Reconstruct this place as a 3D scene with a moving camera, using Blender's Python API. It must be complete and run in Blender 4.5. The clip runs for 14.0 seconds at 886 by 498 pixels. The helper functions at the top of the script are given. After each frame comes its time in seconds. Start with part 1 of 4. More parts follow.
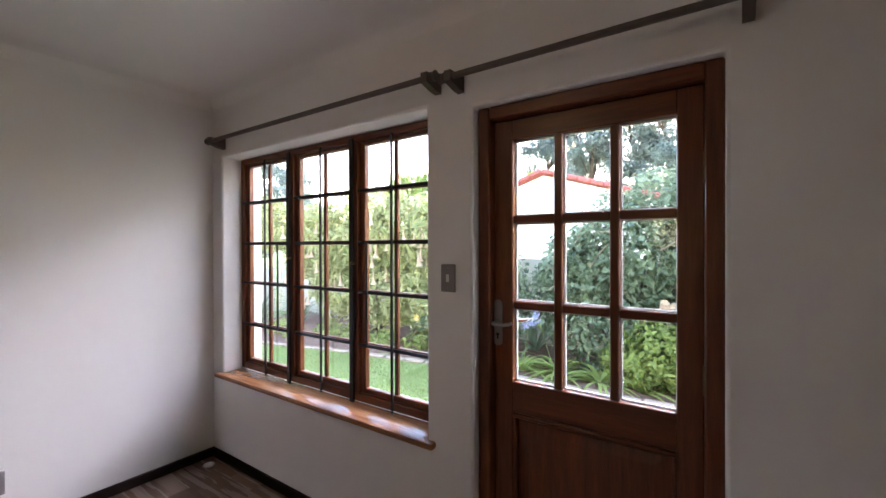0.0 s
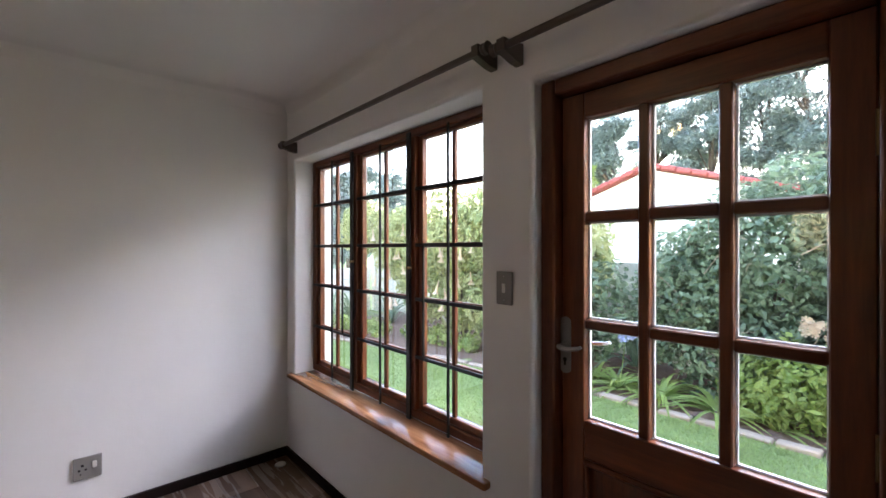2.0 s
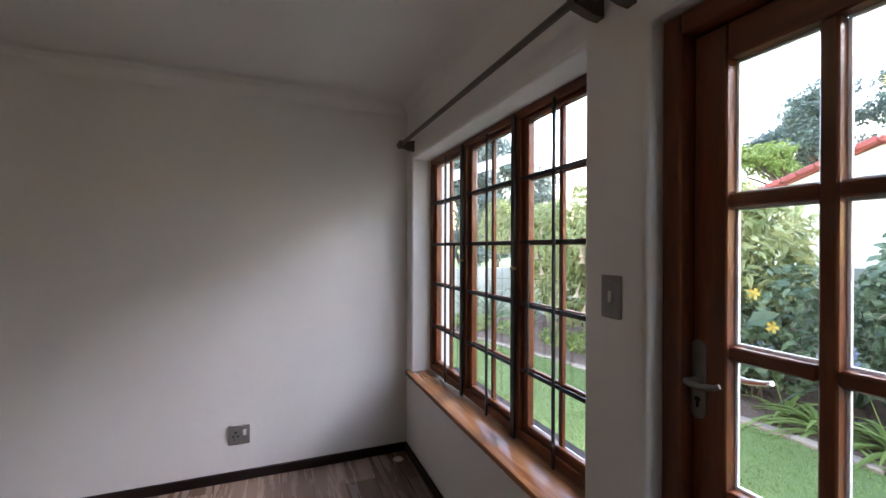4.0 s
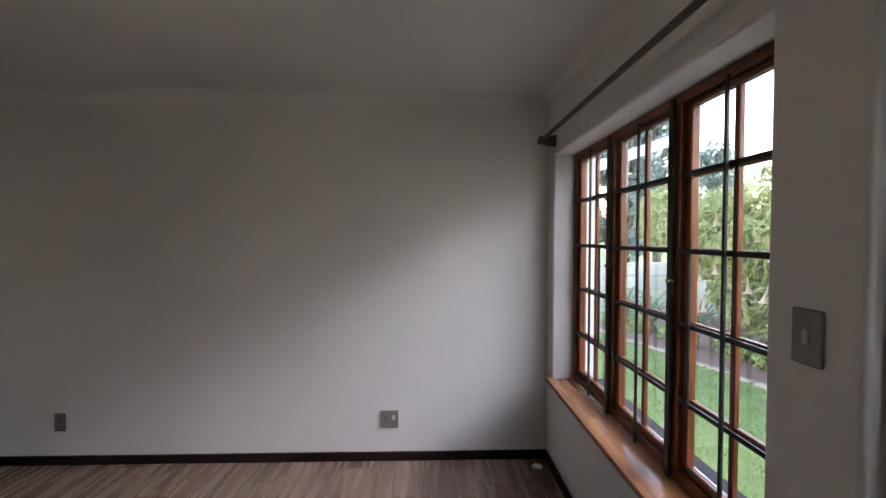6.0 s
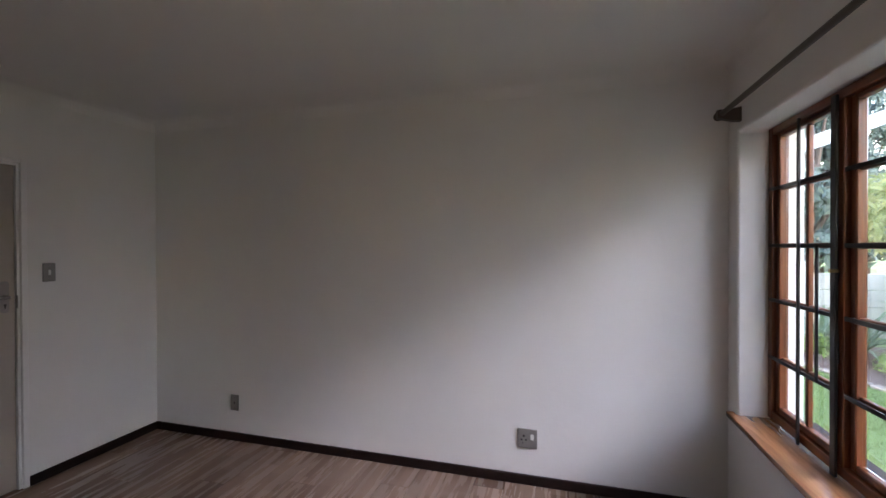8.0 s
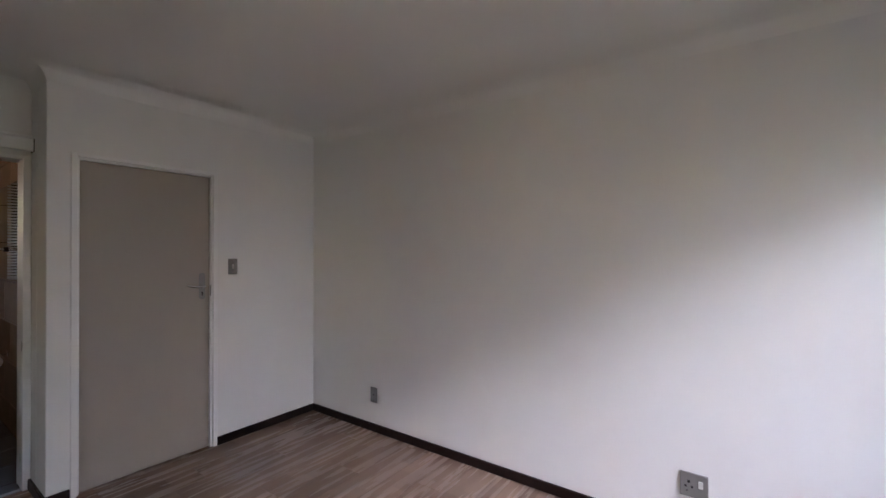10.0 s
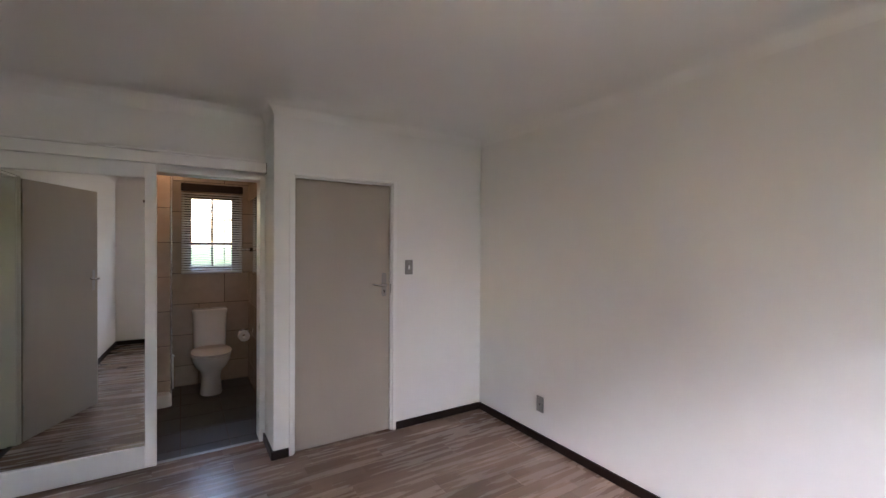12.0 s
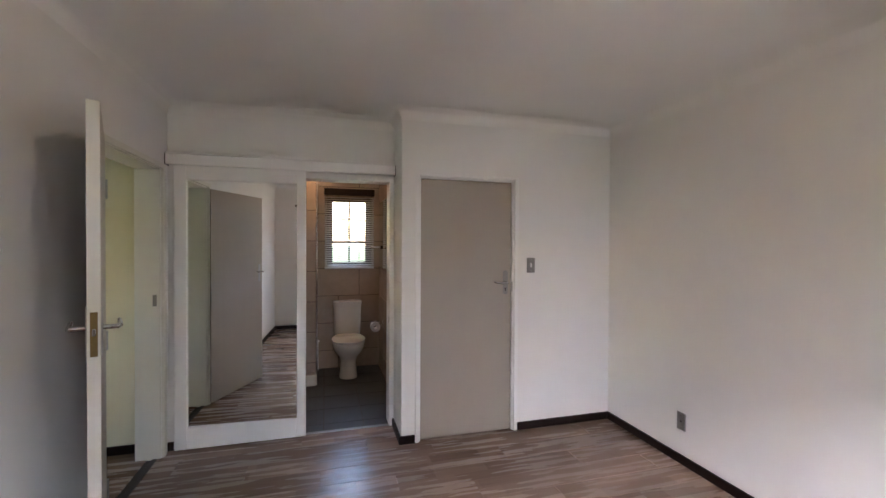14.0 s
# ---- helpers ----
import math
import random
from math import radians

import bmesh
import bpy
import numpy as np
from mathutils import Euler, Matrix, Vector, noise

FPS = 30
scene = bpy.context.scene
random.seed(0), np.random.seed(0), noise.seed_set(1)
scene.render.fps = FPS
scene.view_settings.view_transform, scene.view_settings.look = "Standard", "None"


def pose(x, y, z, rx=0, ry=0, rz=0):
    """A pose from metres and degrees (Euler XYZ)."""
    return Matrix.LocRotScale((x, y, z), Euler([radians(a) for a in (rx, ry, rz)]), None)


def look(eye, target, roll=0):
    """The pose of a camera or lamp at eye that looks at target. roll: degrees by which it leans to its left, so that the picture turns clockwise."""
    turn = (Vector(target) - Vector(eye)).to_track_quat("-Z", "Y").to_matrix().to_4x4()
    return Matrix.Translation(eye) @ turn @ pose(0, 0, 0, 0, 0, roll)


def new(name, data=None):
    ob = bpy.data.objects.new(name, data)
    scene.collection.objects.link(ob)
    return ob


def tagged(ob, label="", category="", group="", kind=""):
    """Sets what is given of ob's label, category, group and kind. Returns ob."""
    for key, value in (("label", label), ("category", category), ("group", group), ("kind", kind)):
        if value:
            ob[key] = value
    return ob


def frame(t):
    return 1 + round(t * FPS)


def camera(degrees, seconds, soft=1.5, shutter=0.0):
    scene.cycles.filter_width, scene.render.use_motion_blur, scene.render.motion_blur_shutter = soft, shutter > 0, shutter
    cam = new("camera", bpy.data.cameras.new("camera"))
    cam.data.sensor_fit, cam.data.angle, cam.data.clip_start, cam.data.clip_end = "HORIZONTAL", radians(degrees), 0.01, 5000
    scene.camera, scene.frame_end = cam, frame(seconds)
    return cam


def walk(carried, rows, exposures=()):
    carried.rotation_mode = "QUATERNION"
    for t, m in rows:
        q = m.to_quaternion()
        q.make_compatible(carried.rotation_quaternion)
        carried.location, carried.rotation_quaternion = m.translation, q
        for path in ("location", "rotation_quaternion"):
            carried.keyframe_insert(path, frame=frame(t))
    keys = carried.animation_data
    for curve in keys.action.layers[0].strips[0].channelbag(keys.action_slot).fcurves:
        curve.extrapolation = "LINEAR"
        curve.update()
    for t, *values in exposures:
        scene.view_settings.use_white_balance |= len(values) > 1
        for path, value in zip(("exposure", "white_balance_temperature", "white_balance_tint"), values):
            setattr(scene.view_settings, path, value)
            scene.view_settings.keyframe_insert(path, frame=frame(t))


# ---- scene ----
cam = camera(93.28, 14.0)
# seconds, eye, point looked at, roll in degrees
ROWS = [
    (0, (0.0328, 0.0713, 1.4924), (-1.1082, 1.7138, 1.4817), -0.15),
    (0.5, (0.0031, 0.1439, 1.4961), (-1.2026, 1.7395, 1.486), -0.14),
    (1, (-0.0053, 0.2068, 1.5022), (-1.2855, 1.7434, 1.4934), -0.14),
    (1.5, (-0.007, 0.2999, 1.5092), (-1.3814, 1.7528, 1.5051), -0.08),
    (2, (-0.0052, 0.3939, 1.5008), (-1.4903, 1.7335, 1.4985), -0.01),
    (2.5, (-0.0329, 0.4674, 1.4849), (-1.629, 1.6725, 1.4852), 0.16),
    (3, (-0.0701, 0.5668, 1.482), (-1.7687, 1.6226, 1.4801), 0.08),
    (5.5, (-0.0499, 0.7711, 1.5501), (-2.0366, 0.9979, 1.5125), 0.31),
    (6, (-0.1175, 0.778, 1.5702), (-2.116, 0.8333, 1.5148), 0.05),
    (6.5, (-0.1908, 0.7402, 1.5571), (-2.1877, 0.6388, 1.5116), -0.01),
    (7, (-0.2635, 0.7214, 1.561), (-2.2434, 0.4418, 1.5202), -0.11),
    (7.5, (-0.2968, 0.7013, 1.545), (-2.2531, 0.2866, 1.5149), -0.15),
    (10, (-0.5816, 0.6962, 1.4765), (-2.2028, -0.475, 1.4853), -0.03),
    (10.5, (-0.6452, 0.6607, 1.494), (-2.1439, -0.6637, 1.4954), 0.02),
    (11, (-0.6913, 0.6513, 1.4937), (-2.0541, -0.8125, 1.4997), -0.00),
    (11.5, (-0.674, 0.6179, 1.5277), (-1.8836, -0.9748, 1.5183), 0.09),
    (12, (-0.6422, 0.6039, 1.5408), (-1.7003, -1.0931, 1.524), 0.32),
    (12.5, (-0.6283, 0.6024, 1.5279), (-1.5416, -1.1769, 1.514), 0.27),
    (13, (-0.6136, 0.5881, 1.5171), (-1.4016, -1.2501, 1.5046), 0.24),
    (13.5, (-0.6263, 0.5744, 1.5214), (-1.2864, -1.3134, 1.5022), 0.25),
    (14, (-0.6334, 0.5683, 1.524), (-1.1785, -1.3559, 1.5017), 0.26),
]
walk(cam, [(t, look(eye, target, roll)) for t, eye, target, roll in ROWS],
     ((0.0, 3.55, 6000, 27), (3.0, 3.15, 5900, 23), (5.5, 2.9, 5950, 23), (7.5, 2.95, 5900, 24), (10.0, 3.7, 5750, 25), (10.6, 3.65, 5800, 25), (11.5, 4.1, 5850, 25), (12.5, 4.45, 5900, 25), (14.0, 4.6, 5950, 25)))

# ---- light ----
world = bpy.data.worlds.new("sky")
scene.world = world
world.use_nodes = True
wn = world.node_tree
sky = wn.nodes.new("ShaderNodeTexSky")
sky.sky_type, sky.sun_disc = "NISHITA", False
sky.sun_elevation, sky.sun_rotation = radians(32), radians(16)
sky.dust_density, sky.air_density, sky.ozone_density = 1.0, 2.0, 1.0
wn.links.new(sky.outputs[0], wn.nodes["Background"].inputs[0])
wn.nodes["Background"].inputs[1].default_value = 0.15
sun = new("sun", bpy.data.lights.new("sun", "SUN"))
sun.data.energy, sun.data.angle, sun.data.color = 0.27, radians(17), (0.88, 0.94, 1.0)
sun.matrix_world = look((4.6, 16, 10.6), (0, 0, 0))


def lamp(name, place, watts, colour, size):
    ob = new(name, bpy.data.lights.new(name, "POINT"))
    ob.data.energy, ob.data.color, ob.data.shadow_soft_size = watts, colour, size
    ob.location = place
    return ob


# ---- plan, in metres ----
XW, XE, YN, YS, YB = -3.038, 0.47, 1.597, -2.566, -2.92
XNIB, HIGH, LAWN = -1.195, 2.55, -0.15
YOUT = 1.90          # outer face of the garden wall
BATH_W, BATH_E, BATH_BACK = -1.30, 0.30, -4.75


# ---- materials ----
def material(name, colour, rough=0.6, metal=0.0, vary=0.12, grain=40.0, bump=0.1, bump_scale=120.0, dist=0.004,
             stretch=(1, 1, 1), piece=0.0, spec=0.5, big=3.0, island=0.0):
    """Two scales of variation in tone, roughness and relief; piece: change from object to object."""
    mat = bpy.data.materials.new(name)
    mat.use_nodes = True
    nt = mat.node_tree
    N, L = nt.nodes.new, nt.links.new
    b = nt.nodes["Principled BSDF"]
    tc, mp = N("ShaderNodeTexCoord"), N("ShaderNodeMapping")
    mp.inputs["Scale"].default_value = stretch
    L(tc.outputs["Object"], mp.inputs[0])
    n1, n2, n3 = N("ShaderNodeTexNoise"), N("ShaderNodeTexNoise"), N("ShaderNodeTexNoise")
    for n, sc, det in ((n1, grain, 6), (n2, big, 3), (n3, bump_scale, 5)):
        n.inputs["Scale"].default_value, n.inputs["Detail"].default_value = sc, det
        L(mp.outputs[0], n.inputs["Vector"])
    add = N("ShaderNodeMath"); add.operation = "ADD"
    L(n1.outputs[0], add.inputs[0]); L(n2.outputs[0], add.inputs[1])
    last = add.outputs[0]
    if piece or island:
        src = N("ShaderNodeObjectInfo").outputs["Random"] if piece else N("ShaderNodeNewGeometry").outputs["Random Per Island"]
        mul = N("ShaderNodeMath"); mul.operation = "MULTIPLY_ADD"
        L(src, mul.inputs[0]); mul.inputs[1].default_value = 2 * (piece or island); mul.inputs[2].default_value = -(piece or island)
        a2 = N("ShaderNodeMath"); a2.operation = "ADD"
        L(last, a2.inputs[0]); L(mul.outputs[0], a2.inputs[1])
        last = a2.outputs[0]
    rng = N("ShaderNodeMapRange")
    rng.inputs[1].default_value, rng.inputs[2].default_value = 0.4, 1.6
    rng.inputs[3].default_value, rng.inputs[4].default_value = 1 - vary, 1 + vary
    rng.clamp = False
    L(last, rng.inputs[0])
    mix = N("ShaderNodeVectorMath"); mix.operation = "SCALE"
    mix.inputs[0].default_value = colour[:3]
    L(rng.outputs[0], mix.inputs["Scale"]); L(mix.outputs[0], b.inputs["Base Color"])
    rr = N("ShaderNodeMapRange")
    rr.inputs[3].default_value, rr.inputs[4].default_value = max(rough - 0.08, 0.02), min(rough + 0.08, 1)
    L(n2.outputs[0], rr.inputs[0]); L(rr.outputs[0], b.inputs["Roughness"])
    b.inputs["Metallic"].default_value = metal
    b.inputs["Specular IOR Level"].default_value = spec
    bp = N("ShaderNodeBump")
    bp.inputs["Strength"].default_value, bp.inputs["Distance"].default_value = bump, dist
    L(n3.outputs[0], bp.inputs["Height"]); L(bp.outputs[0], b.inputs["Normal"])
    return mat


def wood(name, dark, light, rough, scale=(1.2, 14, 14), piece=0.0, strip=0.0, swirl=0.8):
    """Grain lengthwise along local x, pores, and tone from piece to piece; strip: width of the printed strips of a laminate."""
    mat = bpy.data.materials.new(name)
    mat.use_nodes = True
    nt = mat.node_tree
    N, L = nt.nodes.new, nt.links.new
    b = nt.nodes["Principled BSDF"]
    tc, mp, info = N("ShaderNodeTexCoord"), N("ShaderNodeMapping"), N("ShaderNodeObjectInfo")
    mp.inputs["Scale"].default_value = scale
    L(tc.outputs["Object"], mp.inputs[0])
    n1, n2, n3 = N("ShaderNodeTexNoise"), N("ShaderNodeTexNoise"), N("ShaderNodeTexNoise")
    for n, sc, det in ((n1, 2.2, 8), (n2, 9, 8), (n3, 0.7, 3)):
        n.noise_dimensions = "4D"
        n.inputs["Scale"].default_value, n.inputs["Detail"].default_value, n.inputs["Distortion"].default_value = sc, det, swirl
        L(mp.outputs[0], n.inputs["Vector"])
        if piece:
            w = N("ShaderNodeMath"); w.operation = "MULTIPLY"
            L(info.outputs["Random"], w.inputs[0]); w.inputs[1].default_value = 37.0
            L(w.outputs[0], n.inputs["W"])
    s1 = N("ShaderNodeMath"); s1.operation = "MULTIPLY_ADD"
    L(n2.outputs[0], s1.inputs[0]); s1.inputs[1].default_value = 0.45; L(n1.outputs[0], s1.inputs[2])
    s2 = N("ShaderNodeMath"); s2.operation = "MULTIPLY_ADD"
    L(n3.outputs[0], s2.inputs[0]); s2.inputs[1].default_value = 0.5; L(s1.outputs[0], s2.inputs[2])
    last = s2.outputs[0]
    if piece:
        s3 = N("ShaderNodeMath"); s3.operation = "MULTIPLY_ADD"
        L(info.outputs["Random"], s3.inputs[0]); s3.inputs[1].default_value = piece; L(last, s3.inputs[2])
        last = s3.outputs[0]
    if strip:
        sh = N("ShaderNodeMath"); sh.operation = "MULTIPLY"
        L(info.outputs["Random"], sh.inputs[0]); sh.inputs[1].default_value = 7.3
        cb = N("ShaderNodeCombineXYZ"); L(sh.outputs[0], cb.inputs[0])
        off = N("ShaderNodeVectorMath"); off.operation = "ADD"
        L(tc.outputs["Object"], off.inputs[0]); L(cb.outputs[0], off.inputs[1])
        br = N("ShaderNodeTexBrick")
        br.offset, br.offset_frequency, br.squash, br.squash_frequency = 0.37, 2, 0.7, 3
        for key, v in (("Scale", 1.0), ("Mortar Size", 0.0), ("Bias", 0.0), ("Brick Width", 0.52), ("Row Height", strip)):
            br.inputs[key].default_value = v
        br.inputs["Color1"].default_value, br.inputs["Color2"].default_value = (0, 0, 0, 1), (1, 1, 1, 1)
        L(off.outputs[0], br.inputs["Vector"])
        sp = N("ShaderNodeSeparateColor"); L(br.outputs["Color"], sp.inputs[0])
        s4 = N("ShaderNodeMath"); s4.operation = "MULTIPLY_ADD"
        L(sp.outputs[0], s4.inputs[0]); s4.inputs[1].default_value = 1.0; L(last, s4.inputs[2])
        last = s4.outputs[0]
    rp = N("ShaderNodeValToRGB")
    rg = N("ShaderNodeMapRange")
    rg.inputs[1].default_value, rg.inputs[2].default_value = (0.35 if strip else 0.65), 1.35 + 0.8 * piece + (1.0 if strip else 0)
    L(last, rg.inputs[0]); L(rg.outputs[0], rp.inputs[0])
    rp.color_ramp.elements[0].color, rp.color_ramp.elements[1].color = (*dark, 1), (*light, 1)
    L(rp.outputs[0], b.inputs["Base Color"])
    rr = N("ShaderNodeMapRange")
    rr.inputs[3].default_value, rr.inputs[4].default_value = rough - 0.06, rough + 0.1
    L(n1.outputs[0], rr.inputs[0]); L(rr.outputs[0], b.inputs["Roughness"])
    bp = N("ShaderNodeBump"); bp.inputs["Strength"].default_value, bp.inputs["Distance"].default_value = 0.25, 0.001
    L(n2.outputs[0], bp.inputs["Height"]); L(bp.outputs[0], b.inputs["Normal"])
    return mat


def leaf_material(name, dark, light, rough=0.45):
    mat = bpy.data.materials.new(name)
    mat.use_nodes = True
    nt = mat.node_tree
    N, L = nt.nodes.new, nt.links.new
    b = nt.nodes["Principled BSDF"]
    geo, rp, tc, no = N("ShaderNodeNewGeometry"), N("ShaderNodeValToRGB"), N("ShaderNodeTexCoord"), N("ShaderNodeTexNoise")
    no.inputs["Scale"].default_value = 3.0
    L(tc.outputs["Object"], no.inputs["Vector"])
    m = N("ShaderNodeMath"); m.operation = "MULTIPLY_ADD"
    L(geo.outputs["Random Per Island"], m.inputs[0]); m.inputs[1].default_value = 0.6
    m2 = N("ShaderNodeMath"); m2.operation = "MULTIPLY_ADD"
    L(no.outputs[0], m2.inputs[0]); m2.inputs[1].default_value = 1.2; m2.inputs[2].default_value = -0.4
    L(m2.outputs[0], m.inputs[2])
    L(m.outputs[0], rp.inputs[0])
    rp.color_ramp.elements[0].color, rp.color_ramp.elements[1].color = (*dark, 1), (*light, 1)
    L(rp.outputs[0], b.inputs["Base Color"])
    b.inputs["Roughness"].default_value = rough
    tr, mx = N("ShaderNodeBsdfTranslucent"), N("ShaderNodeMixShader")
    L(rp.outputs[0], tr.inputs[0])
    mx.inputs[0].default_value = 0.42
    out = nt.nodes["Material Output"]
    L(b.outputs[0], mx.inputs[1]); L(tr.outputs[0], mx.inputs[2]); L(mx.outputs[0], out.inputs[0])
    return mat


def glass(name, tint=(1, 1, 1), rough=0.0):
    mat = bpy.data.materials.new(name)
    mat.use_nodes = True
    b = mat.node_tree.nodes["Principled BSDF"]
    b.inputs["Base Color"].default_value = (*tint, 1)
    b.inputs["Transmission Weight"].default_value, b.inputs["Roughness"].default_value, b.inputs["IOR"].default_value = 1.0, rough, 1.45
    return mat


def glowing(name, colour, strength):
    mat = bpy.data.materials.new(name)
    mat.use_nodes = True
    b = mat.node_tree.nodes["Principled BSDF"]
    b.inputs["Emission Color"].default_value, b.inputs["Emission Strength"].default_value = (*colour, 1), strength
    return mat


PLASTER = material("white wall paint", (0.80, 0.785, 0.765), 0.55, vary=0.025, grain=7, bump=0.25, bump_scale=22, dist=0.006, big=1.2)
CEILING = material("white ceiling paint", (0.80, 0.785, 0.76), 0.65, vary=0.02, grain=5, bump=0.15, bump_scale=16, dist=0.006, big=1.0)
OUTWALL = material("cream outside plaster", (0.74, 0.71, 0.64), 0.8, vary=0.06, grain=30, bump=0.3)
WHITE = material("white satin enamel", (0.82, 0.81, 0.80), 0.3, vary=0.02, grain=20, bump=0.06, bump_scale=60)
PASSAGE = material("pale cream wall paint", (0.74, 0.68, 0.50), 0.6, vary=0.03, grain=7, bump=0.2, bump_scale=22, dist=0.006)
CREAM = material("cream door frame enamel", (0.72, 0.70, 0.64), 0.35, vary=0.03, grain=20, bump=0.08, bump_scale=50)
TAUPE = material("taupe door paint", (0.37, 0.32, 0.27), 0.38, vary=0.03, grain=14, bump=0.1, bump_scale=70, stretch=(1, 1, 0.3))
SKIRT = wood("dark stained skirting", (0.009, 0.005, 0.004), (0.022, 0.010, 0.008), 0.5)
SKIRT.node_tree.nodes["Principled BSDF"].inputs["Specular IOR Level"].default_value = 0.22
MERANTI = wood("varnished red meranti", (0.055, 0.015, 0.006), (0.24, 0.068, 0.020), 0.30, (14, 14, 1.2))
MERANTI_H = wood("varnished red meranti crosswise", (0.055, 0.015, 0.006), (0.24, 0.068, 0.020), 0.30, (1.2, 14, 14))
SILLWOOD = wood("varnished window board", (0.20, 0.075, 0.028), (0.50, 0.25, 0.11), 0.20, (1.2, 14, 14))
FLOORWOOD = wood("grey brown laminate", (0.075, 0.045, 0.033), (0.30, 0.205, 0.15), 0.25, (0.8, 10, 10), 0.35, 0.096, 0.15)
JOINT = material("plank joint", (0.02, 0.014, 0.01), 0.8)
RODWOOD = material("grey brown painted rod", (0.085, 0.066, 0.054), 0.45, vary=0.15, grain=30)
IRON = material("black burglar bar paint", (0.012, 0.010, 0.010), 0.4, vary=0.2, grain=60, bump=0.2)
STEEL = material("brushed steel plate", (0.42, 0.41, 0.40), 0.38, 0.85, vary=0.06, grain=90, bump=0.05)
DULL = material("grey switch plate", (0.27, 0.26, 0.25), 0.42, 0.5, vary=0.06, grain=70, bump=0.04)
CHROME = material("satin chrome", (0.65, 0.65, 0.66), 0.16, 1.0, vary=0.03)
BRASS = material("aged brass", (0.22, 0.15, 0.065), 0.4, 1.0, vary=0.2, grain=80)
PLASTIC = material("off white plastic", (0.72, 0.71, 0.68), 0.35, vary=0.02)
HOLE = material("dark slot", (0.01, 0.01, 0.01), 0.7)
PANE = glass("window glass")
MIRROR = material("silvered mirror", (0.90, 0.92, 0.91), 0.0, 1.0, vary=0.0, bump=0.0)
MIRROR.node_tree.nodes["Principled BSDF"].inputs["Roughness"].links and MIRROR.node_tree.links.remove(MIRROR.node_tree.nodes["Principled BSDF"].inputs["Roughness"].links[0])
MIRROR.node_tree.nodes["Principled BSDF"].inputs["Roughness"].default_value = 0.01
TILE = material("beige glazed wall tile", (0.36, 0.295, 0.24), 0.22, vary=0.12, grain=14, bump=0.05, piece=0.25)
GROUT = material("grey brown grout", (0.10, 0.07, 0.052), 0.9)
SLATE = material("dark grey floor tile", (0.045, 0.042, 0.04), 0.4, vary=0.25, grain=18, bump=0.1, piece=0.3)
CHINA = material("white glazed ceramic", (0.60, 0.585, 0.56), 0.12, vary=0.01, bump=0.0)
PAPER = material("white tissue paper", (0.80, 0.79, 0.77), 0.95, vary=0.03, bump=0.3)
BLIND = material("grey aluminium slat", (0.46, 0.45, 0.44), 0.4, 0.2, vary=0.05)
CONCRETE = material("pale garden concrete", (0.42, 0.31, 0.235), 0.9, vary=0.2, grain=25, bump=0.5, piece=0.3)
FENCE = material("pale grey green precast wall", (0.58, 0.55, 0.47), 0.85, vary=0.15, grain=10, bump=0.3, big=1.2)
HOUSEWALL = material("white outside paint", (0.88, 0.83, 0.78), 0.8, vary=0.05, grain=8, bump=0.2)
REDTILE = material("terracotta roof tile", (0.40, 0.095, 0.085), 0.75, vary=0.25, grain=12, bump=0.3, piece=0.3)
SOIL = material("dark garden soil", (0.19, 0.115, 0.082), 0.95, vary=0.5, grain=30, bump=1.0, dist=0.03, bump_scale=25)
LAWNMAT = material("mown lawn", (0.25, 0.31, 0.10), 0.85, vary=0.35, grain=60, bump=1.0, dist=0.02, bump_scale=90, big=0.7)
GREY_PAINT = material("light grey painted metal", (0.60, 0.62, 0.63), 0.4, vary=0.05)
BARK = material("grey brown bark", (0.13, 0.095, 0.07), 0.9, vary=0.4, grain=30, bump=0.8)
DRYTWIG = material("pale dry twig", (0.36, 0.29, 0.22), 0.9, vary=0.2)
LEAF_DARK = leaf_material("dark green leaf", (0.06, 0.10, 0.05), (0.33, 0.41, 0.25))
LEAF_LIGHT = leaf_material("fresh green leaf", (0.13, 0.20, 0.04), (0.48, 0.56, 0.17))
LEAF_YEL = leaf_material("yellow green leaf", (0.22, 0.27, 0.09), (0.70, 0.68, 0.36))
# distance haze is put into this leaf colour: paler and bluer than the leaves
LEAF_HAZED = leaf_material("haze-paled far foliage", (0.12, 0.16, 0.155), (0.36, 0.42, 0.37), 0.7)
GRASSMAT = leaf_material("grass blade", (0.22, 0.29, 0.08), (0.44, 0.53, 0.20), 0.6)
PETAL = leaf_material("pale peach petal", (0.62, 0.40, 0.28), (0.80, 0.66, 0.50), 0.6)
YELPETAL = leaf_material("yellow petal", (0.72, 0.45, 0.06), (0.85, 0.62, 0.16), 0.6)
BLUEPETAL = leaf_material("pale blue petal", (0.30, 0.32, 0.58), (0.55, 0.58, 0.78), 0.6)
BULB = glowing("warm lamp bulb", (1.0, 0.62, 0.22), 2.0)
BATHGLOW = glowing("warm lamp glass", (1.0, 0.6, 0.28), 0.8)

# ---- mesh helpers ----
ORIGIN = {}


def thing(name, place, label="", category="", group="", kind=""):
    ob = new(name)
    ob.location = place
    ob.empty_display_size = 0.05
    ORIGIN[ob] = Vector(place)
    return tagged(ob, label, category, group, kind)


def mesh_of(bm, name, smooth):
    me = bpy.data.meshes.new(name)
    bm.normal_update()
    bm.to_mesh(me)
    bm.free()
    if smooth:
        me.shade_smooth()
        me.set_sharp_from_angle(angle=radians(40))
    return me


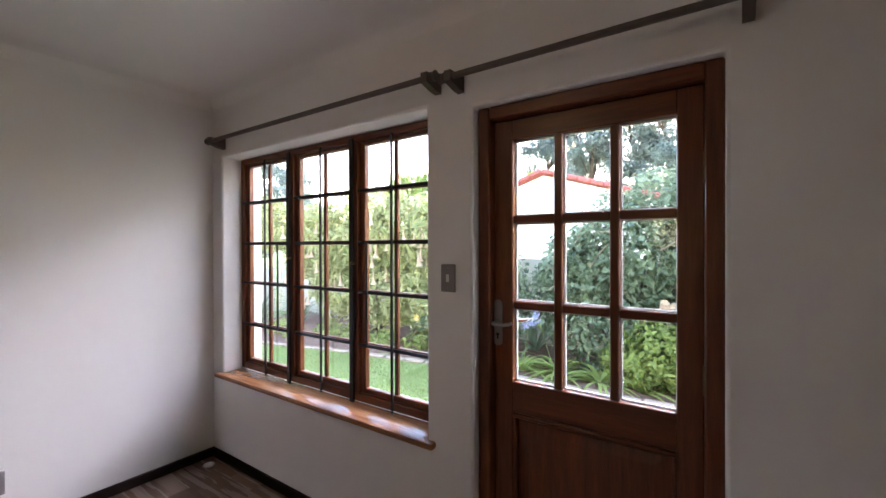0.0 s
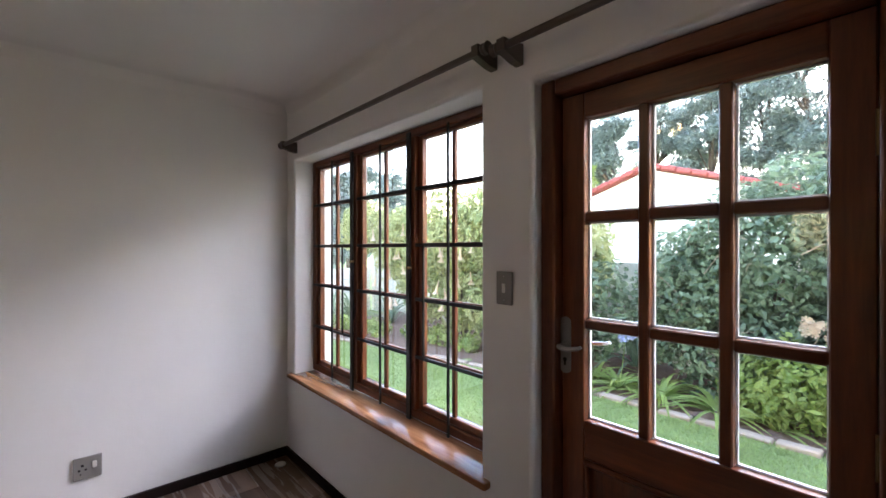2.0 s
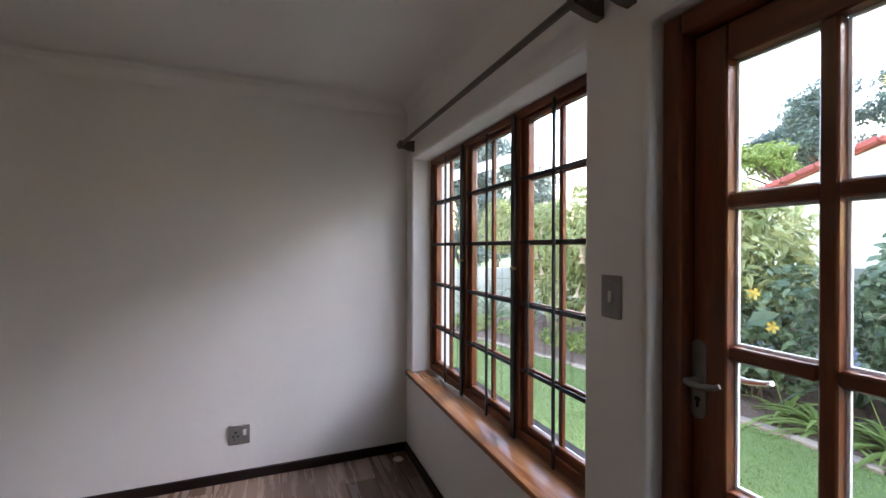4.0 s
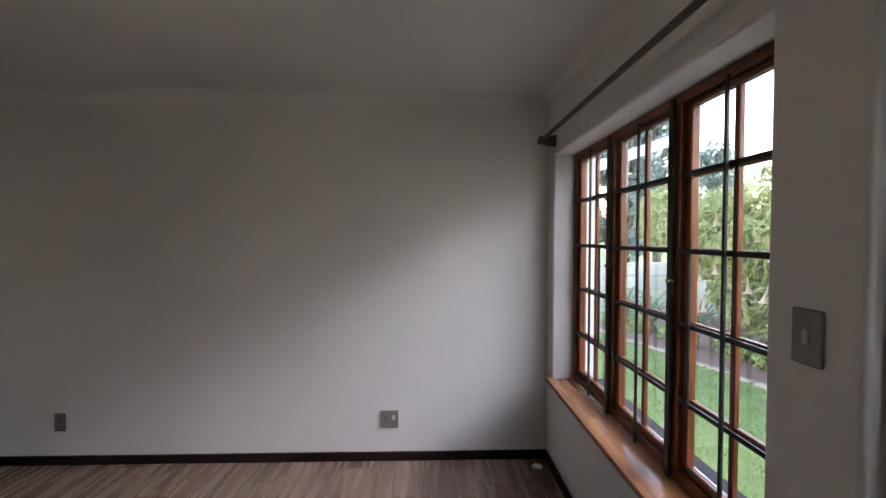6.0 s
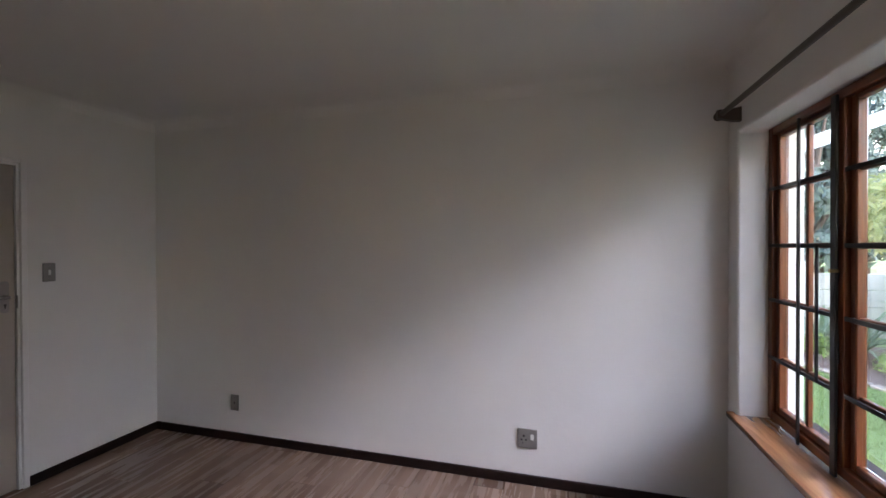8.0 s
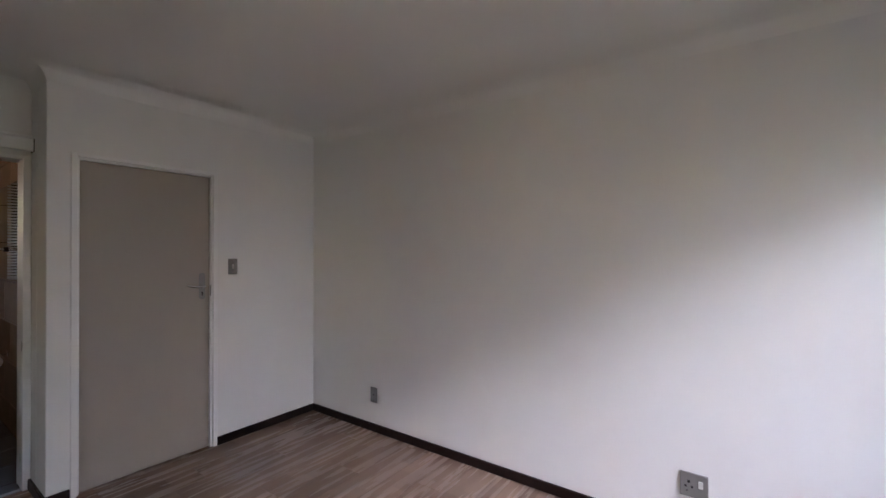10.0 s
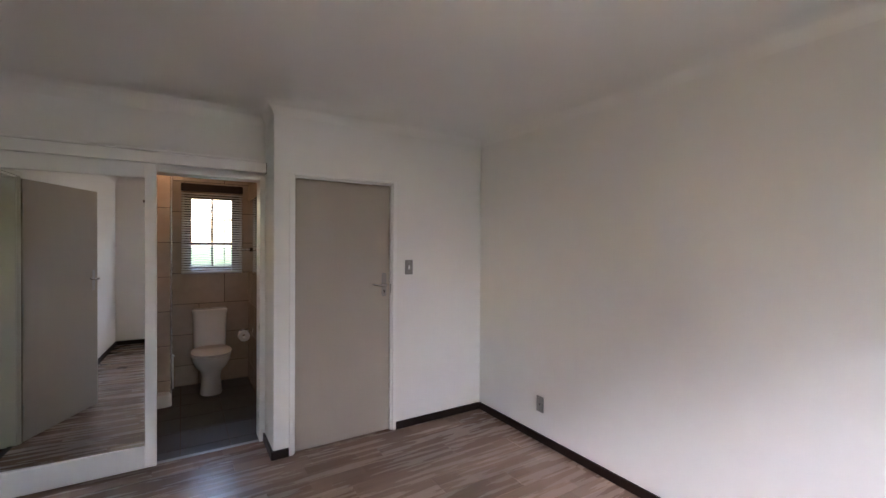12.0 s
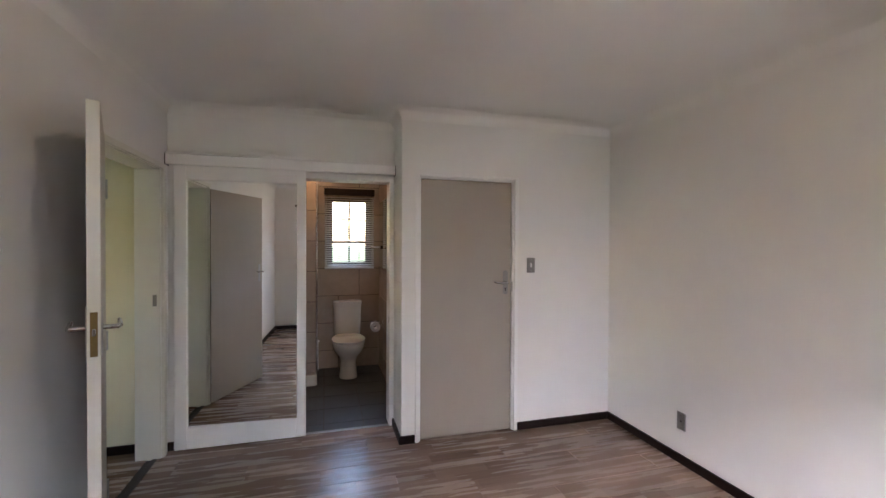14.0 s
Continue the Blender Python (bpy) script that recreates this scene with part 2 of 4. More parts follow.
def part(name, bm, mat, parent=None, label="", smooth=True, shadow=True):
    """Links a bmesh, made in world metres, as one object under a thing or a part."""
    o = ORIGIN.get(parent, Vector((0, 0, 0)))
    if parent is None:
        o = Vector((0, 0, 0))
    bmesh.ops.translate(bm, verts=bm.verts, vec=-o)
    ob = new(name, mesh_of(bm, name, smooth))
    ob.data.materials.append(mat)
    ORIGIN[ob] = o
    if parent is not None:
        ob.parent = parent
    ob.visible_shadow = shadow
    return tagged(ob, label)


def box(x0, y0, z0, x1, y1, z1, bevel=0.0, bm=None, seg=1):
    made = bmesh.new()
    vs = [made.verts.new(p) for p in ((x0, y0, z0), (x1, y0, z0), (x1, y1, z0), (x0, y1, z0), (x0, y0, z1), (x1, y0, z1), (x1, y1, z1), (x0, y1, z1))]
    for f in ((3, 2, 1, 0), (4, 5, 6, 7), (0, 1, 5, 4), (1, 2, 6, 5), (2, 3, 7, 6), (3, 0, 4, 7)):
        made.faces.new([vs[i] for i in f])
    bmesh.ops.recalc_face_normals(made, faces=made.faces)
    if bevel:
        bmesh.ops.bevel(made, geom=list(made.edges), offset=bevel, segments=seg, affect="EDGES", profile=0.5)
    return join(bm, made)


def join(bm, made):
    if bm is None:
        return made
    me = bpy.data.meshes.new("tmp")
    made.to_mesh(me)
    made.free()
    bm.from_mesh(me)
    bpy.data.meshes.remove(me)
    return bm


def tube(points, radii, seg=10, bm=None, cap=True):
    """A tube along points with a radius at each (one number: the same all along)."""
    made = bmesh.new()
    pts = [Vector(p) for p in points]
    if not hasattr(radii, "__len__"):
        radii = [radii] * len(pts)
    rings = []
    for i, p in enumerate(pts):
        d = (pts[min(i + 1, len(pts) - 1)] - pts[max(i - 1, 0)]).normalized()
        u = d.orthogonal().normalized() if abs(d.z) > 0.95 else d.cross(Vector((0, 0, 1))).normalized()
        v = d.cross(u)
        rings.append([made.verts.new(p + radii[i] * (math.cos(a) * u + math.sin(a) * v)) for a in [2 * math.pi * k / seg for k in range(seg)]])
    for a, b in zip(rings, rings[1:]):
        for k in range(seg):
            made.faces.new((a[k], a[(k + 1) % seg], b[(k + 1) % seg], b[k]))
    if cap:
        made.faces.new(rings[0]); made.faces.new(rings[-1])
    bmesh.ops.recalc_face_normals(made, faces=made.faces)
    return join(bm, made)


def loft(rings, bm=None):
    """Closed rings of points, joined one to the next and capped."""
    made = bmesh.new()
    rs = [[made.verts.new(p) for p in r] for r in rings]
    n = len(rs[0])
    for a, b in zip(rs, rs[1:]):
        for k in range(n):
            made.faces.new((a[k], a[(k + 1) % n], b[(k + 1) % n], b[k]))
    made.faces.new(rs[0]); made.faces.new(rs[-1])
    bmesh.ops.recalc_face_normals(made, faces=made.faces)
    return join(bm, made)


def oval(cx, cy, z, rx, ry, n=24, square=2.0):
    out = []
    for k in range(n):
        a = 2 * math.pi * k / n
        c, s = math.cos(a), math.sin(a)
        out.append((cx + rx * math.copysign(abs(c) ** (2 / square), c), cy + ry * math.copysign(abs(s) ** (2 / square), s), z))
    return out


def slab(axis, lo, hi, u, v, holes=(), bm=None):
    """A wall between lo and hi along axis ('x' or 'y'), u the range along, v the height; holes are (u0, u1, v0, v1) that go through."""
    us = sorted({*u, *[h for q in holes for h in q[:2] if u[0] < h < u[1]]})
    vs = sorted({*v, *[h for q in holes for h in q[2:] if v[0] < h < v[1]]})
    made, cache = bmesh.new(), {}

    def vert(a, b, c):
        key = (round(a, 5), round(b, 5), round(c, 5))
        if key not in cache:
            cache[key] = made.verts.new((c, a, b) if axis == "x" else (a, c, b))
        return cache[key]

    def solid(i, j):
        if not (0 <= i < len(us) - 1 and 0 <= j < len(vs) - 1):
            return False
        a, b = (us[i] + us[i + 1]) / 2, (vs[j] + vs[j + 1]) / 2
        return not any(q[0] < a < q[1] and q[2] < b < q[3] for q in holes)

    for i in range(len(us) - 1):
        for j in range(len(vs) - 1):
            if not solid(i, j):
                continue
            a0, a1, b0, b1 = us[i], us[i + 1], vs[j], vs[j + 1]
            for c in (lo, hi):
                made.faces.new([vert(a0, b0, c), vert(a1, b0, c), vert(a1, b1, c), vert(a0, b1, c)])
            for di, dj, e in ((-1, 0, (a0, b0, a0, b1)), (1, 0, (a1, b0, a1, b1)), (0, -1, (a0, b0, a1, b0)), (0, 1, (a0, b1, a1, b1))):
                if not solid(i + di, j + dj):
                    made.faces.new([vert(e[0], e[1], lo), vert(e[2], e[3], lo), vert(e[2], e[3], hi), vert(e[0], e[1], hi)])
    bmesh.ops.recalc_face_normals(made, faces=made.faces)
    return join(bm, made)


def soften(ob, width=0.008, seg=3):
    m = ob.modifiers.new("edge", "BEVEL")
    m.width, m.segments, m.limit_method, m.angle_limit = width, seg, "ANGLE", radians(50)
    return ob


def structure(ob, label, category=""):
    return tagged(ob, label, category, "", "structure")


def piece(name, data, mat, parent, m):
    """One of many alike pieces on shared mesh data."""
    ob = new(name, data)
    if not data.materials:
        data.materials.append(mat)
    ob.parent = parent
    ob.matrix_basis = m
    return ob


# ---- the shell of the room ----
WIN = (-2.91, -1.117, 0.60, 2.125)
MULLIONS = (-2.313, -1.728)
DOOR = (-0.876, 0.012, -0.02, 2.085)
wall_north = structure(soften(part("wall_north", slab("y", YN, YOUT, (XW - 0.25, XE + 0.25), (-0.3, 2.75), (WIN, DOOR)), PLASTER), 0.014, 3), "white plastered wall with a wooden window and glazed door", "wall")
wall_west = structure(part("wall_west", slab("x", XW - 0.25, XW, (YB - 0.1, YN), (-0.3, 2.75)), PLASTER), "plain white plastered wall above dark skirting", "wall")
GD = (-2.128, -1.332, -0.02, 2.048)
wall_south = structure(soften(part("wall_south", slab("y", YS - 0.22, YS, (XW, XNIB), (-0.3, 2.75), (GD,)), PLASTER), 0.006), "white plastered wall round a taupe door", "wall")
BO = (-1.19, -0.30, -0.02, 2.06)
wall_bath = structure(soften(part("wall_bathroom_front", slab("y", YB - 0.15, YB, (XNIB, XE + 0.02), (-0.3, 2.75), (BO,)), PLASTER), 0.004), "white wall above the bathroom opening", "wall")
ENTRY = (-2.815, -1.985, -0.02, 2.05)
wall_east = structure(soften(part("wall_east", slab("x", XE, XE + 0.17, (YB - 0.15, YN), (-0.3, 2.75), (ENTRY,)), PLASTER), 0.004), "white plastered wall with the entry doorway", "wall")

# the ceiling, with a plaster cove all round
OUTLINE = [(XW, YN), (XW, YS), (XNIB, YS), (XNIB, YB), (XE, YB), (XE, YN)]


def cove_ceiling(outline, high, r, steps=8):
    bm = bmesh.new()
    n = len(outline)
    inward = []
    for i in range(n):
        a, b, c = (Vector(outline[(i + k) % n]) for k in (-1, 0, 1))
        d1, d2 = (b - a).normalized(), (c - b).normalized()
        inward.append(Vector((-d1.y, d1.x)) + Vector((-d2.y, d2.x)))
    rings = []
    for s in range(steps + 1):
        a = math.pi / 2 * s / steps
        inset, z = r * (1 - math.cos(a)) - 0.004, high - r + r * math.sin(a)
        rings.append([bm.verts.new((p[0] + inset * w.x, p[1] + inset * w.y, z)) for p, w in zip(outline, inward)])
    for a, b in zip(rings, rings[1:]):
        for k in range(n):
            bm.faces.new((a[k], a[(k + 1) % n], b[(k + 1) % n], b[k]))
    bm.faces.new(rings[-1])
    return bm


structure(part("ceiling", cove_ceiling(OUTLINE, HIGH, 0.115), CEILING), "white plastered ceiling with a small rounded cove", "ceiling")
roof = thing("roof", (-1.3, -0.5, 2.75), "flat slab over the rooms with a short eave", "roof", "", "structure")
part("roof_slab", box(-3.5, -5.2, 2.76, 3.2, 2.35, 2.9), CONCRETE, roof)

floor = thing("floor", (-1.3, -0.5, 0), "grey-brown laminate plank floor with printed strips", "floor", "", "structure")
part("screed", box(XW - 0.02, YB - 0.02, -0.28, XE + 0.1, YN + 0.02, -0.010), JOINT, floor)


# dark skirting boards, one run each
def skirting(x0, y0, x1, y1):
    bm = box(x0, y0, 0.0, x1, y1, 0.063, 0.003)
    structure(part("baseboard", bm, SKIRT), "dark brown stained timber skirting board", "skirting")


T = 0.016
skirting(XW, YS, XW + T, YN)
skirting(XW + T, YN - T, DOOR[0] - 0.003, YN)
skirting(DOOR[1] + 0.003, YN - T, XE, YN)
skirting(XW + T, YS, -2.16, YS + T)
skirting(-1.301, YS, XNIB + T, YS + T)
skirting(XNIB, YB, XNIB + T, YS)
skirting(0.42, YB, XE, YB + T)
skirting(XE - T, -1.93, XE, YN - T)


# ---- the window ----
ROW_HEIGHTS = (0.698, 0.942, 1.239, 1.5185, 1.809, 2.063)


def casement_spans():
    m, n = MULLIONS
    return (WIN[0] + 0.045, m - 0.024), (m + 0.024, n - 0.024), (n + 0.024, WIN[1] - 0.075)


def build_window():
    x0, x1, z0, z1 = WIN
    w = thing("window_1", ((x0 + x1) / 2, 1.735, z0), "red-brown varnished wooden window with three small-paned casements", "window", "", "structure")
    ya, yb = 1.735, 1.81
    fr = box(x0, ya, z0 + 0.02, x0 + 0.045, yb, z1, 0.004)
    box(x1 - 0.075, ya, z0 + 0.02, x1, yb, z1, 0.004, fr)
    part("window_frame", fr, MERANTI, w)
    part("frame_rail", box(x0 + 0.045, ya, z1 - 0.04, x1 - 0.075, yb, z1, 0.004), MERANTI_H, w)
    part("frame_rail", box(x0 + 0.045, ya, z0 + 0.02, x1 - 0.075, yb, z0 + 0.065, 0.004), MERANTI_H, w)
    for xm in MULLIONS:
        part("mullion", box(xm - 0.024, ya - 0.003, z0 + 0.065, xm + 0.024, yb, z1 - 0.04, 0.004), MERANTI, w)
    rows = ROW_HEIGHTS
    for ca, cb in casement_spans():
        yc, yd = 1.751, 1.789
        cas = part("casement", box(ca + 0.002, yc, z0 + 0.066, ca + 0.036, yd, z1 - 0.042, 0.005), MERANTI, w)
        part("stile", box(cb - 0.036, yc, z0 + 0.066, cb - 0.002, yd, z1 - 0.042, 0.005), MERANTI, cas)
        part("rail", box(ca + 0.036, yc, z0 + 0.066, cb - 0.036, yd, rows[0], 0.005), MERANTI_H, cas)
        part("rail", box(ca + 0.036, yc, rows[-1], cb - 0.036, yd, z1 - 0.042, 0.005), MERANTI_H, cas)
        xm = (ca + cb) / 2
        part("glazing_bar", box(xm - 0.0115, yc + 0.009, rows[0], xm + 0.0115, yd - 0.005, rows[-1], 0.004), MERANTI, cas)
        for z in rows[1:-1]:
            for a, b in ((ca + 0.036, xm - 0.0115), (xm + 0.0115, cb - 0.036)):
                part("glazing_bar", box(a, yc + 0.009, z - 0.0115, b, yd - 0.005, z + 0.0115, 0.004), MERANTI_H, cas)
        for za, zb in zip(rows, rows[1:]):
            for a, b in ((ca + 0.036, xm - 0.0115), (xm + 0.0115, cb - 0.036)):
                part("pane", box(a - 0.003, 1.772, za + 0.004, b + 0.003, 1.776, zb - 0.004), PANE, cas, smooth=False, shadow=False)
    part("window_sill", box(XW + 0.07, YN - 0.035, z0 - 0.018, x1 + 0.048, ya + 0.02, z0 + 0.012, 0.008, None, 2), SILLWOOD, w, "varnished orange-brown window board")
    part("outer_sill", box(x0, yb, z0 - 0.01, x1, YOUT + 0.05, z0 + 0.012, 0.006), SKIRT, w)
    # stays and pegs of the casements
    for xm, zz in ((MULLIONS[0] - 0.004, 1.22), (MULLIONS[1] - 0.005, 1.20)):
        st = part("casement_stay", tube([(xm, 1.729, zz + 0.2), (xm - 0.002, 1.717, zz + 0.1), (xm + 0.004, 1.725, zz - 0.08), (xm, 1.729, zz - 0.16)], 0.006, 8), IRON, w, "dark iron casement fastener")
        part("stay_peg", tube([(xm, 1.729, zz + 0.2), (xm, 1.70, zz + 0.2)], 0.008, 8), BRASS, st, "small brass fastener knob")
    return w


def build_burglar_bars():
    x0, x1, z0, z1 = WIN
    g = thing("burglar_bars", ((x0 + x1) / 2, 1.705, z0 + 0.03), "black painted steel burglar bars inside the window", "burglar bars")
    y = 1.728
    ca = casement_spans()
    for a, b in ca:
        xm = (a + b) / 2
        part("upright_bar", box(xm - 0.0065, y - 0.006, z0 + 0.013, xm + 0.0065, y + 0.005, z1 - 0.03, 0.0015), IRON, g)
    for xm in (MULLIONS[0] - 0.018, MULLIONS[1] - 0.018):
        part("flat_bar", box(xm - 0.018, y - 0.010, z0 + 0.013, xm + 0.016, y + 0.001, z1 - 0.02, 0.002), IRON, g)
    for z in ROW_HEIGHTS[1:-1]:
        part("cross_bar", box(x0, y + 0.0065, z - 0.009, x1, y + 0.0145, z + 0.009, 0.0015), IRON, g)
    part("short_bar", box(-2.464, y - 0.005, ROW_HEIGHTS[1], -2.453, y + 0.005, ROW_HEIGHTS[3], 0.0015), IRON, g)
    part("short_bar", box(-1.637, y - 0.005, ROW_HEIGHTS[1], -1.626, y + 0.005, ROW_HEIGHTS[3], 0.0015), IRON, g)


build_window()
build_burglar_bars()


# ---- the glazed garden door ----
def build_garden_door():
    x0, x1, zb, z1 = DOOR
    d = thing("door_1", ((x0 + x1) / 2, 1.69, 0), "red-brown varnished door with nine panes, closed", "door", "", "structure")
    f = 0.055
    part("door_frame", box(x0, 1.645, 0, x0 + f, 1.79, z1, 0.006), MERANTI, d)
    part("door_frame", box(x1 - f, 1.645, 0, x1, 1.79, z1, 0.006), MERANTI, d)
    part("door_frame", box(x0 + f, 1.645, z1 - f, x1 - f, 1.79, z1, 0.006), MERANTI_H, d)
    a, b, ya, yb = x0 + f + 0.003, x1 - f - 0.003, 1.692, 1.738
    pa, pb, pz, pt = -0.735, -0.125, 0.92, 1.942
    part("stile", box(a, ya, 0.012, pa, yb, z1 - f - 0.003, 0.004), MERANTI, d)
    part("stile", box(pb, ya, 0.012, b, yb, z1 - f - 0.003, 0.004), MERANTI, d)
    part("top_rail", box(pa, ya, pt, pb, yb, z1 - f - 0.003, 0.004), MERANTI_H, d)
    part("lock_rail", box(pa, ya, 0.79, pb, yb, pz, 0.004), MERANTI_H, d)
    part("bottom_rail", box(pa, ya, 0.012, pb, yb, 0.22, 0.004), MERANTI_H, d)
    pan = loft([[(pa - 0.002, 1.718, 0.215), (pb + 0.002, 1.718, 0.215), (pb + 0.002, 1.718, 0.795), (pa - 0.002, 1.718, 0.795)],
                [(pa + 0.02, 1.712, 0.24), (pb - 0.02, 1.712, 0.24), (pb - 0.02, 1.712, 0.77), (pa + 0.02, 1.712, 0.77)],
                [(pa + 0.07, 1.700, 0.29), (pb - 0.07, 1.700, 0.29), (pb - 0.07, 1.700, 0.72), (pa + 0.07, 1.700, 0.72)]])
    part("raised_panel", pan, MERANTI, d, smooth=False)
    mould = box(pa, ya - 0.006, 0.77, pb, ya + 0.02, 0.79, 0.005)
    part("panel_moulding", mould, MERANTI_H, d)
    for xm in (pa + 0.008, pb - 0.008):
        part("panel_moulding", box(xm - 0.008, ya - 0.004, 0.22, xm + 0.008, ya + 0.02, 0.77, 0.005), MERANTI, d)
    xs, zs = (pa, -0.541, -0.328, pb), (pz, 1.245, 1.607, pt)
    w = 0.0165
    for xm in xs[1:-1]:
        part("glazing_bar", box(xm - w, ya + 0.003, pz, xm + w, yb - 0.003, pt, 0.005), MERANTI, d)
    ex = [(xs[i] + (w if i else 0), xs[i + 1] - (w if i < 2 else 0)) for i in range(3)]
    ez = [(zs[i] + (w if i else 0), zs[i + 1] - (w if i < 2 else 0)) for i in range(3)]
    for zm in zs[1:-1]:
        for p, q in ex:
            part("glazing_bar", box(p, ya + 0.003, zm - w, q, yb - 0.003, zm + w, 0.005), MERANTI_H, d)
    for p, q in ex:
        for r, s in ez:
            part("pane", box(p - 0.003, 1.722, r - 0.003, q + 0.003, 1.726, s + 0.003), PANE, d, smooth=False, shadow=False)
            bead = bmesh.new()
            for bx in ((p, r, p + 0.006, s), (q - 0.006, r, q, s), (p + 0.006, r, q - 0.006, r + 0.006), (p + 0.006, s - 0.006, q - 0.006, s)):
                box(bx[0], 1.7265, bx[1], bx[2], 1.735, bx[3], 0, bead)
            part("glazing_bead", bead, WHITE, d, "pale putty line round the pane", smooth=False)
    for s0, s1 in ((x0 + f - 0.001, x0 + f + 0.014), (x1 - f - 0.014, x1 - f + 0.001)):
        part("door_stop", box(s0, yb + 0.001, 0.012, s1, yb + 0.018, z1 - f, 0.002), MERANTI, d)
    part("door_stop", box(x0 + f + 0.014, yb + 0.001, z1 - f - 0.014, x1 - f - 0.014, yb + 0.018, z1 - f + 0.001, 0.002), MERANTI_H, d)
    lock(d, -0.803, ya, 1.165, 1, -1, DULL, 0.085, DULL)
    lock(d, -0.803, yb, 1.165, 1, 1, STEEL, 0.115)
    hinge_x = x1 - f - 0.0015
    for z in (0.35, 1.05, 1.75):
        part("hinge", tube([(hinge_x, ya - 0.004, z - 0.05), (hinge_x, ya - 0.004, z + 0.05)], 0.006, 10), BRASS, d)
    part("threshold", box(x0, 1.62, -0.02, x1, YOUT + 0.04, 0.010, 0.004), MERANTI_H, d)


def lock(d, x, y, z, reach, side, mat=STEEL, length=0.118, lever=CHROME):
    """Lever handle on a long plate; reach: which way the lever goes along x; side: the way it stands out along y."""
    pl = box(x - 0.021, min(y, y + side * 0.005), z - 0.098, x + 0.021, max(y, y + side * 0.005), z + 0.098)
    bmesh.ops.bevel(pl, geom=[e for e in pl.edges if abs(e.verts[0].co.y - e.verts[1].co.y) > 0.001], offset=0.019, segments=5, affect="EDGES", profile=0.5)
    p = part("lock_plate", pl, mat, d, "dull steel lock plate with keyhole")
    s = side
    path = [(0, 0, 0), (0, 0.045, 0), (0.012, 0.052, 0), (length * 0.5, 0.052, -0.002), (length * 0.88, 0.05, 0.006), (length, 0.047, 0.012)]
    part("lever_handle", tube([(x + reach * a, y + s * b, z + c) for a, b, c in path], [0.009, 0.009, 0.009, 0.008, 0.007, 0.006], 10), lever, p, "satin steel lever")
    part("lever_collar", tube([(x, y + s * 0.004, z), (x, y + s * 0.014, z)], [0.016, 0.013], 14), mat, p)
    kh = tube([(x, y + s * 0.0045, z - 0.05), (x, y + s * 0.0075, z - 0.05)], 0.007, 10)
    box(x - 0.003, min(y + s * 0.0045, y + s * 0.0075), z - 0.07, x + 0.003, max(y + s * 0.0045, y + s * 0.0075), z - 0.05, 0, kh)
    part("keyhole", kh, HOLE, p)
    for dz in (-0.084, 0.084):
        part("screw", tube([(x, y + s * 0.004, z + dz), (x, y + s * 0.0065, z + dz)], 0.004, 8), mat, p)


build_garden_door()


# ---- curtain rods ----
def build_rod(xa, xb, z, brackets, label):
    r = thing("curtain_rod", ((xa + xb) / 2, 1.51, z), label, "curtain rod", "curtain rods over window and door")
    part("rod", tube([(xa, 1.51, z), (xb, 1.51, z)], 0.0135, 14), RODWOOD, r)
    for x, end in brackets:
        b = part("bracket", loft([[(x - 0.016, YN + 0.001, z - 0.045), (x + 0.016, YN + 0.001, z - 0.045), (x + 0.016, YN + 0.001, z + 0.03), (x - 0.016, YN + 0.001, z + 0.03)],
                                  [(x - 0.016, 1.56, z - 0.042), (x + 0.016, 1.56, z - 0.042), (x + 0.016, 1.56, z + 0.022), (x - 0.016, 1.56, z + 0.022)],
                                  [(x - 0.016, 1.488, z - 0.022), (x + 0.016, 1.488, z - 0.022), (x + 0.016, 1.488, z + 0.02), (x - 0.016, 1.488, z + 0.02)]]), RODWOOD, r, smooth=False)
        part("finial", tube([(x + end * 0.018, 1.51, z), (x + end * 0.028, 1.51, z), (x + end * 0.034, 1.51, z), (x + end * 0.05, 1.51, z)], [0.017, 0.022, 0.018, 0.024], 14), RODWOOD, b)


build_rod(-2.90, -1.03, 2.215, ((-2.875, -1), (-1.05, 1)), "grey-brown wooden curtain rod above the window")
build_rod(-0.94, 0.10, 2.195, ((-0.93, -1), (0.068, 1)), "grey-brown wooden curtain rod above the glazed door")


# ---- switches and sockets: plates on the walls ----
def plate(name, axis, at, sign, u, z, w, h, label, category, rockers=(), slots=(), screws=True, group=""):
    """A metal plate on a wall: axis and place of the wall, sign the way it faces, u and z its middle."""
    def bx(u0, z0, u1, z1, d0, d1, bev=0.0, bm=None):
        a, b = sorted((at + sign * d0, at + sign * d1))
        return box(a, u0, z0, b, u1, z1, bev, bm) if axis == "x" else box(u0, a, z0, u1, b, z1, bev, bm)
    t = thing(name, (at, u, z) if axis == "x" else (u, at, z), label, category, group)
    part("cover_plate", bx(u - w / 2, z - h / 2, u + w / 2, z + h / 2, -0.001, 0.008, 0.003), DULL, t)
    for du, dz, rw, rh in rockers:
        part("rocker", bx(u + du - rw / 2, z + dz - rh / 2, u + du + rw / 2, z + dz + rh / 2, 0.0075, 0.012, 0.0015), PLASTIC, t, "off-white rocker switch")
    for du, dz, r in slots:
        part("socket_hole", bx(u + du - r, z + dz - r, u + du + r, z + dz + r, 0.0075, 0.0086), HOLE, t)
    if screws:
        for dz in (-h * 0.36, h * 0.36):
            part("screw", bx(u - 0.003, z + dz - 0.003, u + 0.003, z + dz + 0.003, 0.0075, 0.0092, 0.001), CHROME, t)


